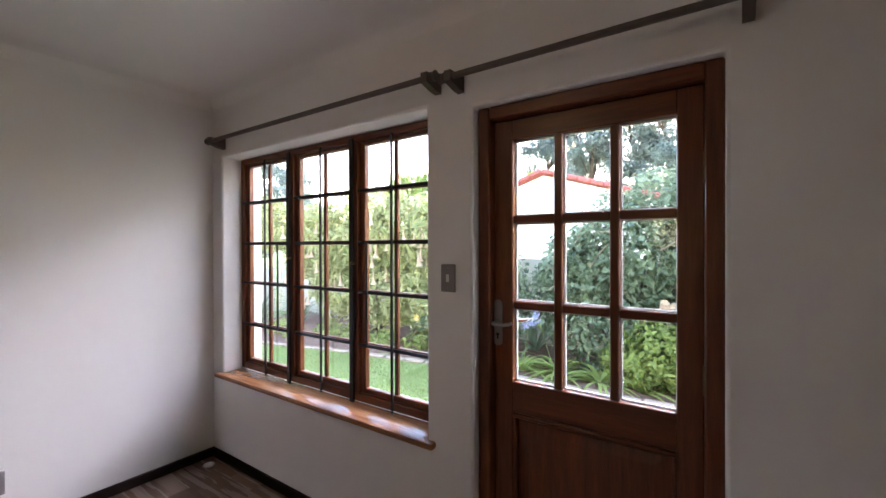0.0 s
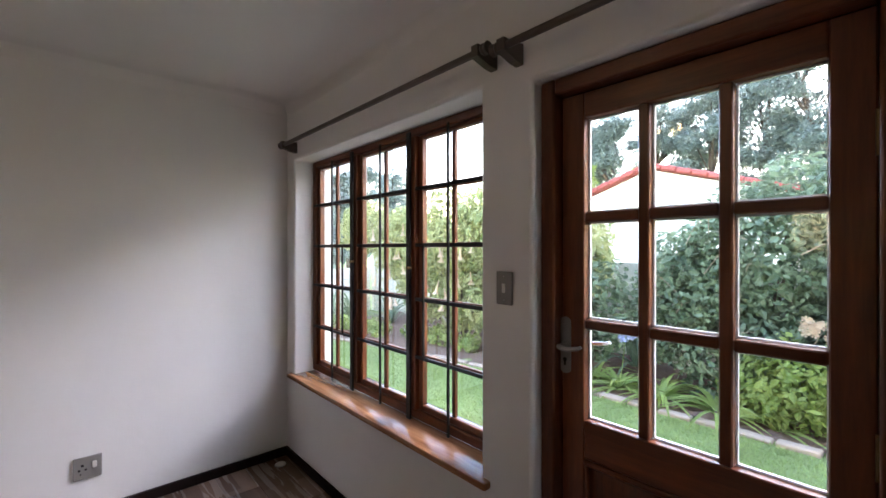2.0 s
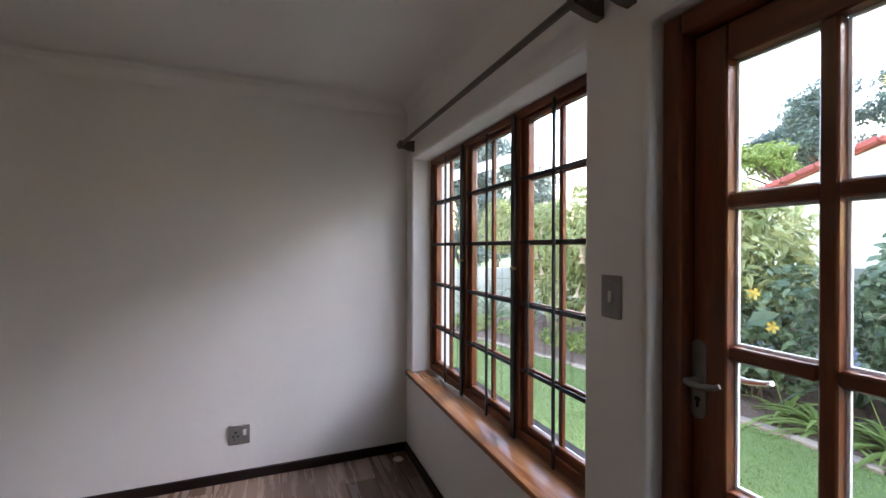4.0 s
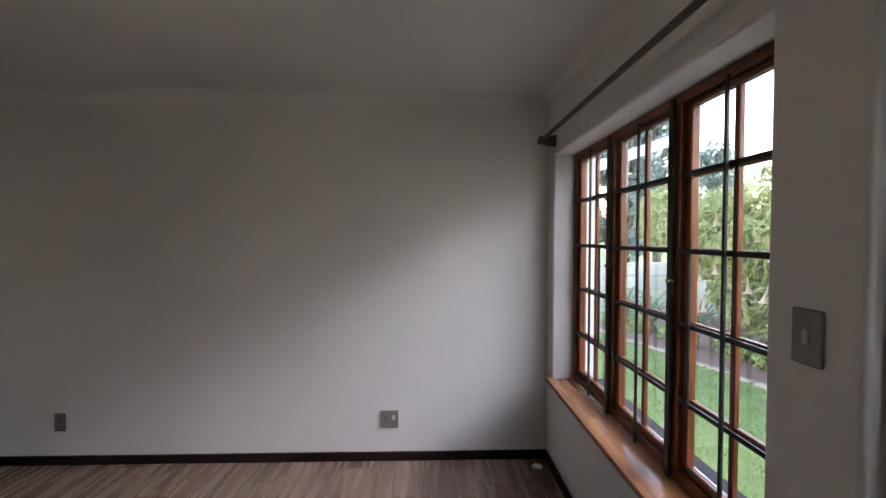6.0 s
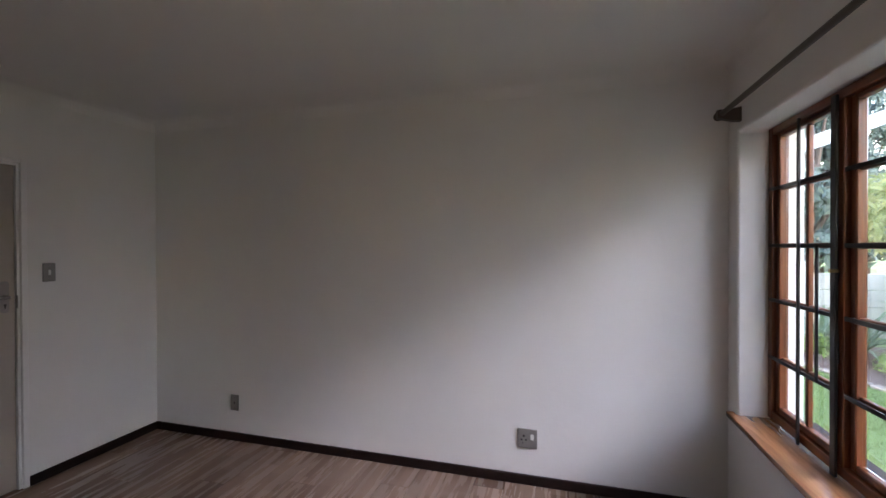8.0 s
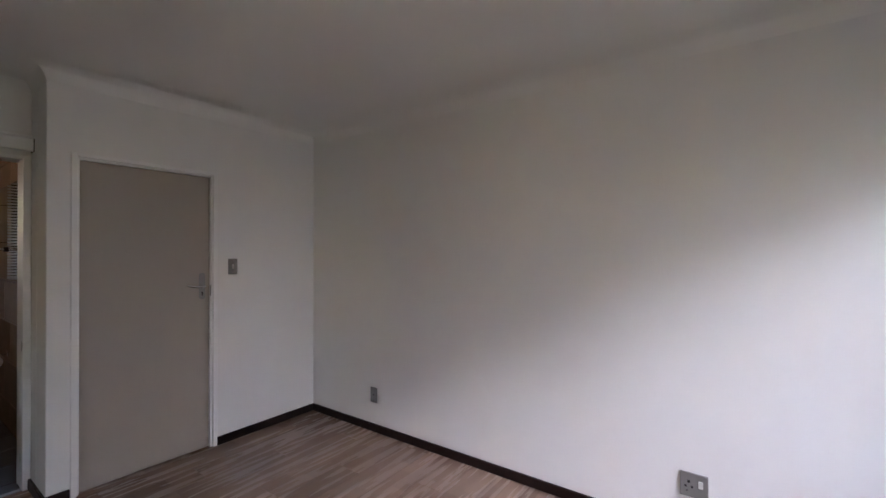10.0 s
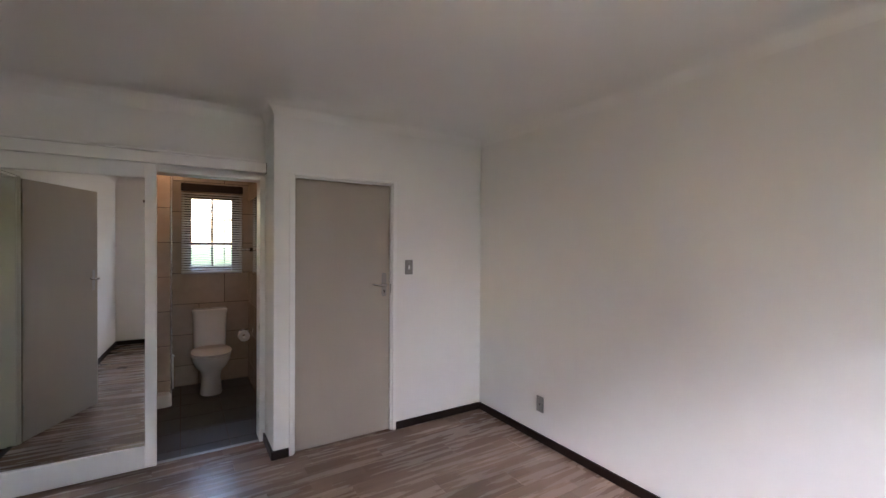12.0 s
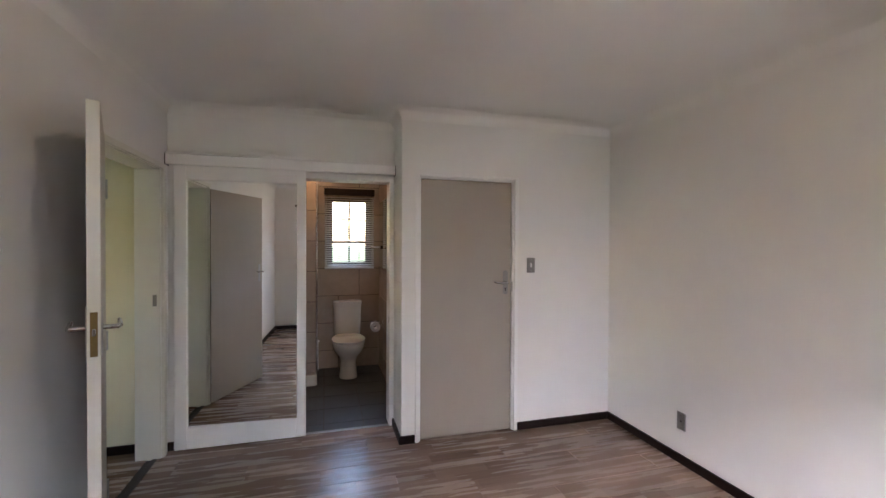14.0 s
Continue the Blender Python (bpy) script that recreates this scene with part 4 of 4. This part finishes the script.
def build_house():
    bm = bmesh.new()
    front = [(-8.6, HY, LAWN - 0.1), (3.4, HY, LAWN - 0.1), (3.4, HY, 1.2), (HX, HY, HA), (-8.6, HY, 2.42)]
    back = [(x, HY + 6, z) for x, y, z in front]
    a, b = [bm.verts.new(p) for p in front], [bm.verts.new(p) for p in back]
    bm.faces.new(a); bm.faces.new(b[::-1])
    for k in range(5):
        bm.faces.new((a[k], b[k], b[(k + 1) % 5], a[(k + 1) % 5]))
    bmesh.ops.recalc_face_normals(bm, faces=bm.faces)
    part("wall", bm, HOUSEWALL, house, smooth=False)
    for (xa, za), (xb, zb) in (((HX, HA), (3.7, 1.11)), ((HX, HA), (-8.9, 2.31))):
        bm = loft([[(xa, HY - 0.12, za + 0.02), (xa, HY + 6.1, za + 0.02), (xa, HY + 6.1, za + 0.1), (xa, HY - 0.12, za + 0.1)],
                   [(xb, HY - 0.12, zb + 0.02), (xb, HY + 6.1, zb + 0.02), (xb, HY + 6.1, zb + 0.1), (xb, HY - 0.12, zb + 0.1)]])
        r = part("roof", bm, REDTILE, house, smooth=False)
        n = int(abs(xb - xa) / 0.36)
        data = box(-0.19, -0.12, -0.05, 0.19, 0.12, 0.09, 0.03)
        me = mesh_of(data, "verge_tile", True)
        slope = math.atan2(zb - za, xb - xa)
        for k in range(n):
            u = (k + 0.5) / n
            m = pose(xa + (xb - xa) * u, HY - 0.1, za + (zb - za) * u + 0.09 + 0.004 * (k % 2), 0, -math.degrees(math.atan((zb - za) / (xb - xa))), 0)
            m.translation -= ORIGIN[house]
            piece("verge_tile", me, REDTILE, house, m)


build_house()

# a light grey carport edge on a post, beyond the lawn
carport = thing("carport_frame", (-7.6, 2.6, LAWN), "light grey metal carport beam on posts", "carport", "", "structure")
part("beam", loft([[(-7.64, y, z - 0.10), (-7.56, y, z - 0.10), (-7.56, y, z + 0.10), (-7.64, y, z + 0.10)] for y, z in ((2.4, 2.37), (5.75, 3.55))]), GREY_PAINT, carport, smooth=False)
part("bracket", tube([(-7.6, 5.7, 3.5), (-7.6, 5.72, 3.9), (-7.6, 5.66, 4.0)], 0.05, 10), GREY_PAINT, carport)
part("post", box(-7.65, 2.35, LAWN, -7.55, 2.45, 2.3, 0.005), GREY_PAINT, carport)

RNG = np.random.default_rng(7)


def leaves_mesh(name, centres, normals, size, aspect, droop=0.2, mat=None, var=0.35):
    """Many folded leaves (six points, four triangles) at the centres, facing about the normals."""
    n = len(centres)
    nrm = normals + RNG.normal(0, 0.55, (n, 3))
    nrm /= np.linalg.norm(nrm, axis=1)[:, None]
    a = RNG.normal(0, 1, (n, 3)); a[:, 2] -= droop * 2
    u = a - (a * nrm).sum(1)[:, None] * nrm
    u /= np.linalg.norm(u, axis=1)[:, None]
    v = np.cross(nrm, u)
    s = size * np.exp(RNG.normal(0, var, n))[:, None]
    w = s * aspect
    base = centres - 0.5 * s * u
    tip = centres + 0.5 * s * u - droop * 0.3 * s * nrm
    l1, r1 = centres - 0.12 * s * u + 0.5 * w * v + 0.12 * w * nrm, centres - 0.12 * s * u - 0.5 * w * v + 0.12 * w * nrm
    l2, r2 = centres + 0.2 * s * u + 0.36 * w * v + 0.08 * w * nrm, centres + 0.2 * s * u - 0.36 * w * v + 0.08 * w * nrm
    verts = np.stack([base, l1, l2, tip, r2, r1], 1).reshape(-1, 3)
    me = bpy.data.meshes.new(name)
    k = np.arange(n)[:, None] * 6
    faces = np.concatenate([k + np.array([[0, 1, 2, 3]]), k + np.array([[0, 3, 4, 5]])], 0)
    me.from_pydata(verts.tolist(), [], faces.tolist())
    me.materials.append(mat)
    return me


def crown_points(blobs, n, hollow=0.55):
    """Points in the outer shells of several ellipsoids (x, y, z, rx, ry, rz), with uneven density."""
    w = np.array([b[3] * b[4] + b[4] * b[5] + b[3] * b[5] for b in blobs])
    pick = RNG.choice(len(blobs), n, p=w / w.sum())
    d = RNG.normal(0, 1, (n, 3)); d /= np.linalg.norm(d, axis=1)[:, None]
    r = hollow + (1 - hollow) * RNG.random(n) ** 0.6
    r *= 1 + 0.18 * np.sin(5 * d[:, 0] + pick) * np.cos(4 * d[:, 2] - pick)
    B = np.array(blobs)[pick]
    return B[:, :3] + d * r[:, None] * B[:, 3:], d * 0.8 + np.array([0, 0, 0.45])


def plant(name, place, label, category, blobs, n, size, aspect, mat, stems=6, droop=0.2, twigs=0, trunk=0.02, group="", hollow=0.55):
    p = thing(name, place, label, category, group)
    o = np.array(place)
    pts, nrm = crown_points(blobs, n, hollow)
    keep = pts[:, 2] > LAWN + 0.03
    ob = new("foliage", leaves_mesh("foliage", pts[keep] - o, nrm[keep], size, aspect, droop, mat))
    ob.parent = p
    for k in range(stems):
        b = blobs[k % len(blobs)]
        top = Vector(b[:3]) + Vector((RNG.uniform(-.5, .5) * b[3], RNG.uniform(-.5, .5) * b[4], RNG.uniform(0, .8) * b[5]))
        foot = Vector((place[0] + RNG.uniform(-.12, .12), place[1] + RNG.uniform(-.1, .1), place[2] - 0.02))
        mid = foot.lerp(top, 0.5) + Vector((RNG.uniform(-.1, .1), RNG.uniform(-.1, .1), 0.1))
        part("stem", tube([foot, mid, top], [trunk, trunk * 0.7, trunk * 0.25], 7), BARK, p)
    for k in range(twigs):
        b = blobs[k % len(blobs)]
        c = Vector(b[:3]) + Vector((RNG.uniform(-.7, .7) * b[3], -b[4] * RNG.uniform(.75, 1.0), RNG.uniform(-.2, .5) * b[5]))
        e = c + Vector((RNG.uniform(-.4, .4), RNG.uniform(-.25, .0), RNG.uniform(.05, .35)))
        part("dry_twig", tube([c, c.lerp(e, .5) + Vector((0, 0, .04)), e], [0.007, 0.005, 0.002], 5), DRYTWIG, p, "pale leafless twig")
    return p


def flower(p, at, kind):
    """Hanging trumpet, or an open five-petalled bloom, as a part of its plant."""
    x, y, z = at
    bm = bmesh.new()
    if kind == "trumpet":
        rings = []
        lean = RNG.uniform(-.04, .04, 2)
        for t, r in ((0, .008), (.07, .012), (.14, .02), (.19, .035), (.22, .06)):
            rings.append([bm.verts.new((x + lean[0] * t * 5 + r * (1 + .15 * (t > .2) * math.cos(5 * a)) * math.cos(a), y + lean[1] * t * 5 + r * math.sin(a), z - t)) for a in [2 * math.pi * k / 10 for k in range(10)]])
        for a, b in zip(rings, rings[1:]):
            for k in range(10):
                bm.faces.new((a[k], a[(k + 1) % 10], b[(k + 1) % 10], b[k]))
        part("trumpet_flower", bm, PETAL, p, "hanging pale peach trumpet flower")
        return
    mat, r = {"hibiscus": (YELPETAL, 0.06), "cluster": (PETAL, 0.03)}.get(kind, (BLUEPETAL, 0.02))
    for c in ([(0, 0, 0)] if kind == "hibiscus" else [RNG.normal(0, .035, 3) for _ in range(22)]):
        cx, cy, cz = x + c[0], y + c[1], z + c[2]
        n = 5
        mid = bm.verts.new((cx, cy, cz))
        for k in range(n):
            a = 2 * math.pi * k / n
            q = [bm.verts.new((cx + r * f * math.cos(a + d), cy - 0.35 * r * f, cz + r * f * math.sin(a + d))) for f, d in ((.6, -.5), (1, -.3), (1, .3), (.6, .5))]
            bm.faces.new((mid, *q))
    part("bloom", bm, mat, p, {"hibiscus": "yellow hibiscus bloom", "cluster": "pale cream flower cluster"}.get(kind, "pale blue flower head"), smooth=False)


# trumpet shrub outside the window
brug = plant("trumpet_shrub", (-5.2, 5.6, LAWN), "tall yellow-green angel's trumpet shrub with hanging flowers", "shrub",
             [(-6.75, 5.3, 1.6, .6, .5, .7), (-7.5, 5.0, 1.95, .7, .5, .55), (-6.2, 5.35, 1.55, .8, .6, .85), (-5.4, 5.5, 1.6, .8, .6, .9), (-4.6, 5.6, 1.6, .8, .6, .9), (-3.8, 5.7, 1.5, .8, .6, .9), (-5.8, 5.35, .75, .8, .45, .55), (-4.9, 5.45, .7, .8, .45, .6), (-4.0, 5.5, .7, .8, .5, .6), (-3.2, 5.8, 1.4, .6, .5, .8)], 17000, 0.12, 0.34, LEAF_YEL, 9, 0.6, 0, 0.025)
for k in range(46):
    fx = RNG.uniform(-6.9, -3.1)
    flower(brug, (fx, 4.66 + 0.13 * (fx + 7.2) + RNG.uniform(-.05, .2), RNG.uniform(0.6, 2.1)), "trumpet")
hib = plant("hibiscus_shrub", (-2.95, 5.55, LAWN), "dark green hibiscus shrub with yellow blooms", "shrub",
            [(-3.2, 5.55, .45, .6, .45, .55), (-2.7, 5.6, .75, .45, .4, .7), (-3.7, 5.5, .3, .5, .4, .4)], 2600, 0.085, 0.6, LEAF_DARK, 6, 0.25, 0, 0.015)
for x, y, z in ((-3.35, 5.02, .62), (-3.3, 5.02, .12), (-2.78, 5.12, 1.05), (-2.6, 5.1, 0.75), (-3.9, 5.05, .42), (-2.95, 5.08, .45)):
    flower(hib, (x, y, z), "hibiscus")
# the big dark bush, pale twigs in it, and the low round shrub
big = plant("large_bush", (-1.0, 5.9, LAWN), "large dark green bush with pale dry twigs", "bush",
      [(-1.75, 5.85, 1.0, .55, .5, .7), (-1.0, 5.8, 1.4, .7, .6, .85), (-.1, 5.85, 1.45, .75, .6, .85), (-1.2, 5.7, .5, .9, .5, .6), (-.1, 5.7, .6, .8, .5, .6), (.8, 5.9, 1.45, .75, .55, .9), (-.65, 5.9, 1.95, .6, .5, .5), (.35, 5.95, 1.75, .7, .5, .4), (-1.45, 5.9, 1.4, .5, .45, .65), (-1.95, 5.85, .75, .45, .4, .6)], 27000, 0.064, 0.62, LEAF_DARK, 10, 0.2, 26, 0.02)
flower(big, (-.55, 5.2, .82), "cluster")
flower(big, (-.4, 5.18, .74), "cluster")
plant("round_shrub", (-.15, 5.35, LAWN), "fresh green rounded shrub beside the bed edge", "shrub",
      [(-.95, 5.3, .16, .3, .24, .36), (-.62, 5.25, .26, .4, .27, .46), (-.2, 5.2, .34, .42, .28, .52), (.3, 5.2, .34, .45, .28, .52), (.8, 5.25, .3, .45, .28, .47)], 9500, 0.062, 0.5, LEAF_LIGHT, 5, 0.0, 0, 0.012)
plant("small_shrub", (-5.9, 5.1, LAWN), "low fresh green bedding plant", "shrub", [(-5.9, 5.1, -.02, .35, .25, .2), (-5.3, 5.15, 0, .3, .2, .2)], 900, 0.06, 0.5, LEAF_LIGHT, 3, 0.0, 0, 0.008)

for x, y, w in ((-7.6, 4.5, .28), (-7.0, 4.75, .24), (-6.5, 4.7, .2), (-8.1, 4.35, .25), (-4.7, 5.1, .26), (-4.1, 5.2, .22), (-3.55, 5.15, .2)):
    plant("small_shrub", (x, y, LAWN), "low fresh green bedding plant", "shrub", [(x, y, LAWN + .12, w, w * .8, .16), (x + .12, y + .05, LAWN + .2, w * .6, w * .6, .14)], 420, 0.055, 0.5, LEAF_LIGHT, 3, 0.0, 0, 0.006, "low plants in the bed")


def strap_plant(name, at, n, length, label, mat, up=1.0, flowers=0, width=0.022):
    p = thing(name, (at[0], at[1], LAWN), label, "strap-leaved plant", "strap-leaved plants in the bed")
    for k in range(n):
        a, ln, lift = RNG.uniform(0, 2 * math.pi), length * RNG.uniform(.65, 1.1), up * RNG.uniform(.6, 1.25)
        d = Vector((math.cos(a), math.sin(a), 0)); s = d.cross(Vector((0, 0, 1)))
        bm = bmesh.new()
        rows = []
        for j in range(6):
            t = j / 5
            c = Vector((at[0], at[1], LAWN)) + d * ln * (t * (0.55 + .3 * t) / max(lift, .6)) + Vector((0, 0, ln * lift * (t - 0.72 * t * t / max(lift, 0.7))))
            w = width * (1 - t ** 3) + 0.001
            rows.append((bm.verts.new(c - s * w), bm.verts.new(c + Vector((0, 0, -0.006))), bm.verts.new(c + s * w)))
        for p1, p2 in zip(rows, rows[1:]):
            bm.faces.new((p1[0], p1[1], p2[1], p2[0])); bm.faces.new((p1[1], p1[2], p2[2], p2[1]))
        part("strap_leaf", bm, mat, p)
    for k in range(flowers):
        x, y, h = at[0] + RNG.uniform(-.25, .25), at[1] + RNG.uniform(-.2, .1), RNG.uniform(.55, .75)
        part("flower_stalk", tube([(at[0], at[1], LAWN), (x, y, LAWN + h)], 0.005, 6), LEAF_LIGHT, p)
        flower(p, (x, y, LAWN + h), "agapanthus")


for x, y, n, ln, fl in ((-2.25, 5.2, 44, .55, 1), (-1.8, 5.22, 44, .58, 1), (-1.25, 5.15, 46, .55, 0), (-2.6, 5.3, 18, .55, 1), (-0.8, 5.15, 14, .45, 0)):
    strap_plant("agapanthus", (x, y), n, ln, "green agapanthus clump with arching strap leaves", LEAF_LIGHT, 0.9, fl)
for x, y, n, ln in ((-7.9, 4.9, 30, 1.0), (-8.5, 4.7, 28, 1.1), (-7.5, 5.6, 26, 1.1), (-2.45, 6.1, 20, 1.0)):
    strap_plant("spiky_plant", (x, y), n, ln, "grey-green spiky upright plant before the garden wall", LEAF_DARK, 1.3, 0, 0.03)


# tall trees beyond the house
def tree(name, at, h, spread, n, size, mat, label, seed):
    t = thing(name, (at[0], at[1], LAWN), label, "tree", "trees beyond the garden")
    rng = np.random.default_rng(seed)
    trunk = [Vector((at[0] + rng.normal(0, .15) * k, at[1], LAWN + h * k / 6)) for k in range(7)]
    part("trunk", tube(trunk, [0.3 * (1 - k / 6.6) * h / 12 + 0.03 for k in range(7)], 9), BARK, t)
    blobs = []
    for k in range(30):
        f = rng.uniform(.3, 1.0)
        a = rng.uniform(0, 2 * math.pi)
        rad = spread * (1.15 - 0.75 * f) * rng.uniform(.4, 1)
        c = (at[0] + rad * math.cos(a), at[1] + rad * math.sin(a), LAWN + h * f)
        s = spread * rng.uniform(.18, .36)
        blobs.append((*c, s, s, s * 0.75))
        part("limb", tube([trunk[min(5, int(f * 5))], c], [0.07, 0.02], 6), BARK, t)
    pts, nrm = crown_points(blobs, n, 0.1)
    ob = new("crown", leaves_mesh("crown", pts - np.array((at[0], at[1], LAWN)), nrm, size, 0.5, 0.3, mat))
    ob.parent = t


# those from x = 8 on are unseen, added to block low sky from the window
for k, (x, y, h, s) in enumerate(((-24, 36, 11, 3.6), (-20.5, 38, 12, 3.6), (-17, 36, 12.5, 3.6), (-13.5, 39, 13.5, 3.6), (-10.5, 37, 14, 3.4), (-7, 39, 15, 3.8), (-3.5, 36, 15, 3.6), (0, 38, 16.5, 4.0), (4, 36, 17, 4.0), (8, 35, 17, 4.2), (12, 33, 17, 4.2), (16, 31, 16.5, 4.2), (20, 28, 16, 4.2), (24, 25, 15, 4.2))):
    tree("tall_tree", (x, y), h, s * 1.25, 21000, 0.20, LEAF_HAZED, "tall tree with an open airy crown, haze mixed into its leaf colour", 40 + k)
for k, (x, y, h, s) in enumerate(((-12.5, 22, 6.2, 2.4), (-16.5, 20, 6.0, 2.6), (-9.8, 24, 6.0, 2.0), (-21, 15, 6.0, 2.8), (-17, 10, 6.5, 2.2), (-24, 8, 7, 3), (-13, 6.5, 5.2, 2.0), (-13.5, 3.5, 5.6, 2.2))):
    tree("garden_tree", (x, y), h, s, 4200, 0.2, LEAF_LIGHT if k < 3 else LEAF_HAZED, "rounded green garden tree behind the houses", 70 + k)
for k, (x, y) in enumerate(((-3.0, -9.0), (0.5, -9.5))):
    tree("garden_tree", (x, y), 2.7, 1.5, 4000, 0.14, LEAF_LIGHT, "rounded green garden tree behind the houses", 90 + k)

# ---- pieces: planks, tiles, edging stones, grass ----
plank_w, plank_l = 0.192, 1.285
planks = {}


def plank_mesh(length, width):
    key = (round(length, 3), round(width, 3))
    if key not in planks:
        me = mesh_of(box(0, 0, -0.009, length - 0.0012, width - 0.0012, 0.0, 0.0008), "plank", False)
        planks[key] = me
    return planks[key]


fo = ORIGIN[floor]
row, y = 0, YB
while y < YN:
    w = min(plank_w, YN - y)
    xe = XE + 0.03
    x = XW - plank_l * ((row * 0.37) % 1.0)
    xs0 = XW if y + w > YS + 0.01 else XNIB
    while x < xe:
        a, b = max(x, xs0), min(x + plank_l, xe)
        if b - a > 0.02:
            piece("plank", plank_mesh(b - a, w), FLOORWOOD, floor, Matrix.Translation(Vector((a, y, 0)) - fo))
        x += plank_l
    y += plank_w
    row += 1


def tiling(parent, axis, at, sign, u0, u1, v0, v1, w, h, mat, hole=None, off=0.5):
    cache = {}
    r, v = 0, v0
    while v < v1 - 0.01:
        u = u0 - w * (off if r % 2 else 0)
        while u < u1:
            a, b, c, d = max(u, u0), min(u + w, u1), v, min(v + h, v1)
            u += w
            rects = [(a, b, c, d)]
            if hole and b > hole[0] and a < hole[1] and d > hole[2] and c < hole[3]:
                rects = [(a, min(b, hole[0]), c, d), (max(a, hole[1]), b, c, d)]
                ia, ib = max(a, hole[0]), min(b, hole[1])
                rects += [(ia, ib, c, min(d, hole[2])), (ia, ib, max(c, hole[3]), d)]
            for a, b, c, d in rects:
                if b - a < 0.015 or d - c < 0.015:
                    continue
                key = (round(b - a, 3), round(d - c, 3))
                if key not in cache:
                    p, q = (b - a) / 2 - 0.003, (d - c) / 2 - 0.003
                    cache[key] = mesh_of(box(-p, -q, -0.002, p, q, 0.006, 0.001), "tile", False)
                mu, mv = (a + b) / 2, (c + d) / 2
                if axis == "y":
                    m = pose(mu, at, mv, 90 if sign < 0 else -90, 0, 0)
                elif axis == "x":
                    m = pose(at, mu, mv) @ Matrix(((0, 0, sign, 0), (1, 0, 0, 0), (0, 1, 0, 0), (0, 0, 0, 1)))
                else:
                    m = pose(mu, mv, at)
                m.translation -= ORIGIN[parent]
                piece("tile", cache[key], mat, parent, m)
        v += h
        r += 1


tiling(wall_bath_back, "y", BATH_BACK, 1, BATH_W, BATH_E, -0.12, BZ, 0.50, 0.335, TILE, BWIN)
tiling(wall_bath_west, "x", BATH_W, 1, BATH_BACK + 0.01, YB - 0.16, -0.12, BZ, 0.50, 0.335, TILE)
tiling(shower_wall, "y", -4.24, 1, -0.545, 0.29, -0.12, 2.22, 0.50, 0.335, TILE, None, 0)
tiling(bath_floor, "z", -0.006, 1, BATH_W + 0.01, BATH_E, BATH_BACK + 0.01, YB - 0.04, 0.33, 0.33, SLATE, None, 0)

edging = thing("bed_edging", (-2, 4.8, LAWN), "row of pale concrete edging stones along the lawn", "edging", "", "structure")
me_stone = mesh_of(box(-0.145, -0.055, -0.08, 0.145, 0.055, 0.035, 0.012), "edging_stone", False)
for (xa, ya), (xb, yb) in zip(EDGE, EDGE[1:]):
    n = max(1, round(math.hypot(xb - xa, yb - ya) / 0.3))
    for k in range(n):
        u = (k + 0.5) / n
        m = pose(xa + (xb - xa) * u, ya + (yb - ya) * u - 0.05 + random.uniform(-.008, .008), LAWN + random.uniform(-.01, .008), random.uniform(-2, 2), random.uniform(-1.5, 1.5), math.degrees(math.atan2(yb - ya, xb - xa)) + random.uniform(-2, 2))
        m.translation -= ORIGIN[edging]
        piece("edging_stone", me_stone, CONCRETE, edging, m)


def grass(n):
    x = RNG.uniform(-8.5, 2.0, n)
    y = 1.95 + RNG.random(n) * 2.95
    lim = np.interp(x, [e[0] for e in EDGE], [e[1] for e in EDGE]) - 0.1
    keep = y < lim
    x, y = x[keep], y[keep]
    k = len(x)
    a, h, w = RNG.uniform(0, 2 * np.pi, k), RNG.uniform(.015, .04, k), RNG.uniform(.002, .0045, k)
    lean = RNG.normal(0, .018, (k, 2))
    v = np.stack([np.stack([x - w * np.cos(a), y - w * np.sin(a), np.full(k, LAWN)], 1), np.stack([x + w * np.cos(a), y + w * np.sin(a), np.full(k, LAWN)], 1), np.stack([x + lean[:, 0], y + lean[:, 1], LAWN + h], 1)], 1).reshape(-1, 3)
    me = bpy.data.meshes.new("grass")
    me.from_pydata(v.tolist(), [], (np.arange(k)[:, None] * 3 + np.array([[0, 1, 2]])).tolist())
    me.materials.append(GRASSMAT)
    tagged(new("grass", me), "short green grass blades of the lawn", "grass", "", "stuff")


grass(130000)
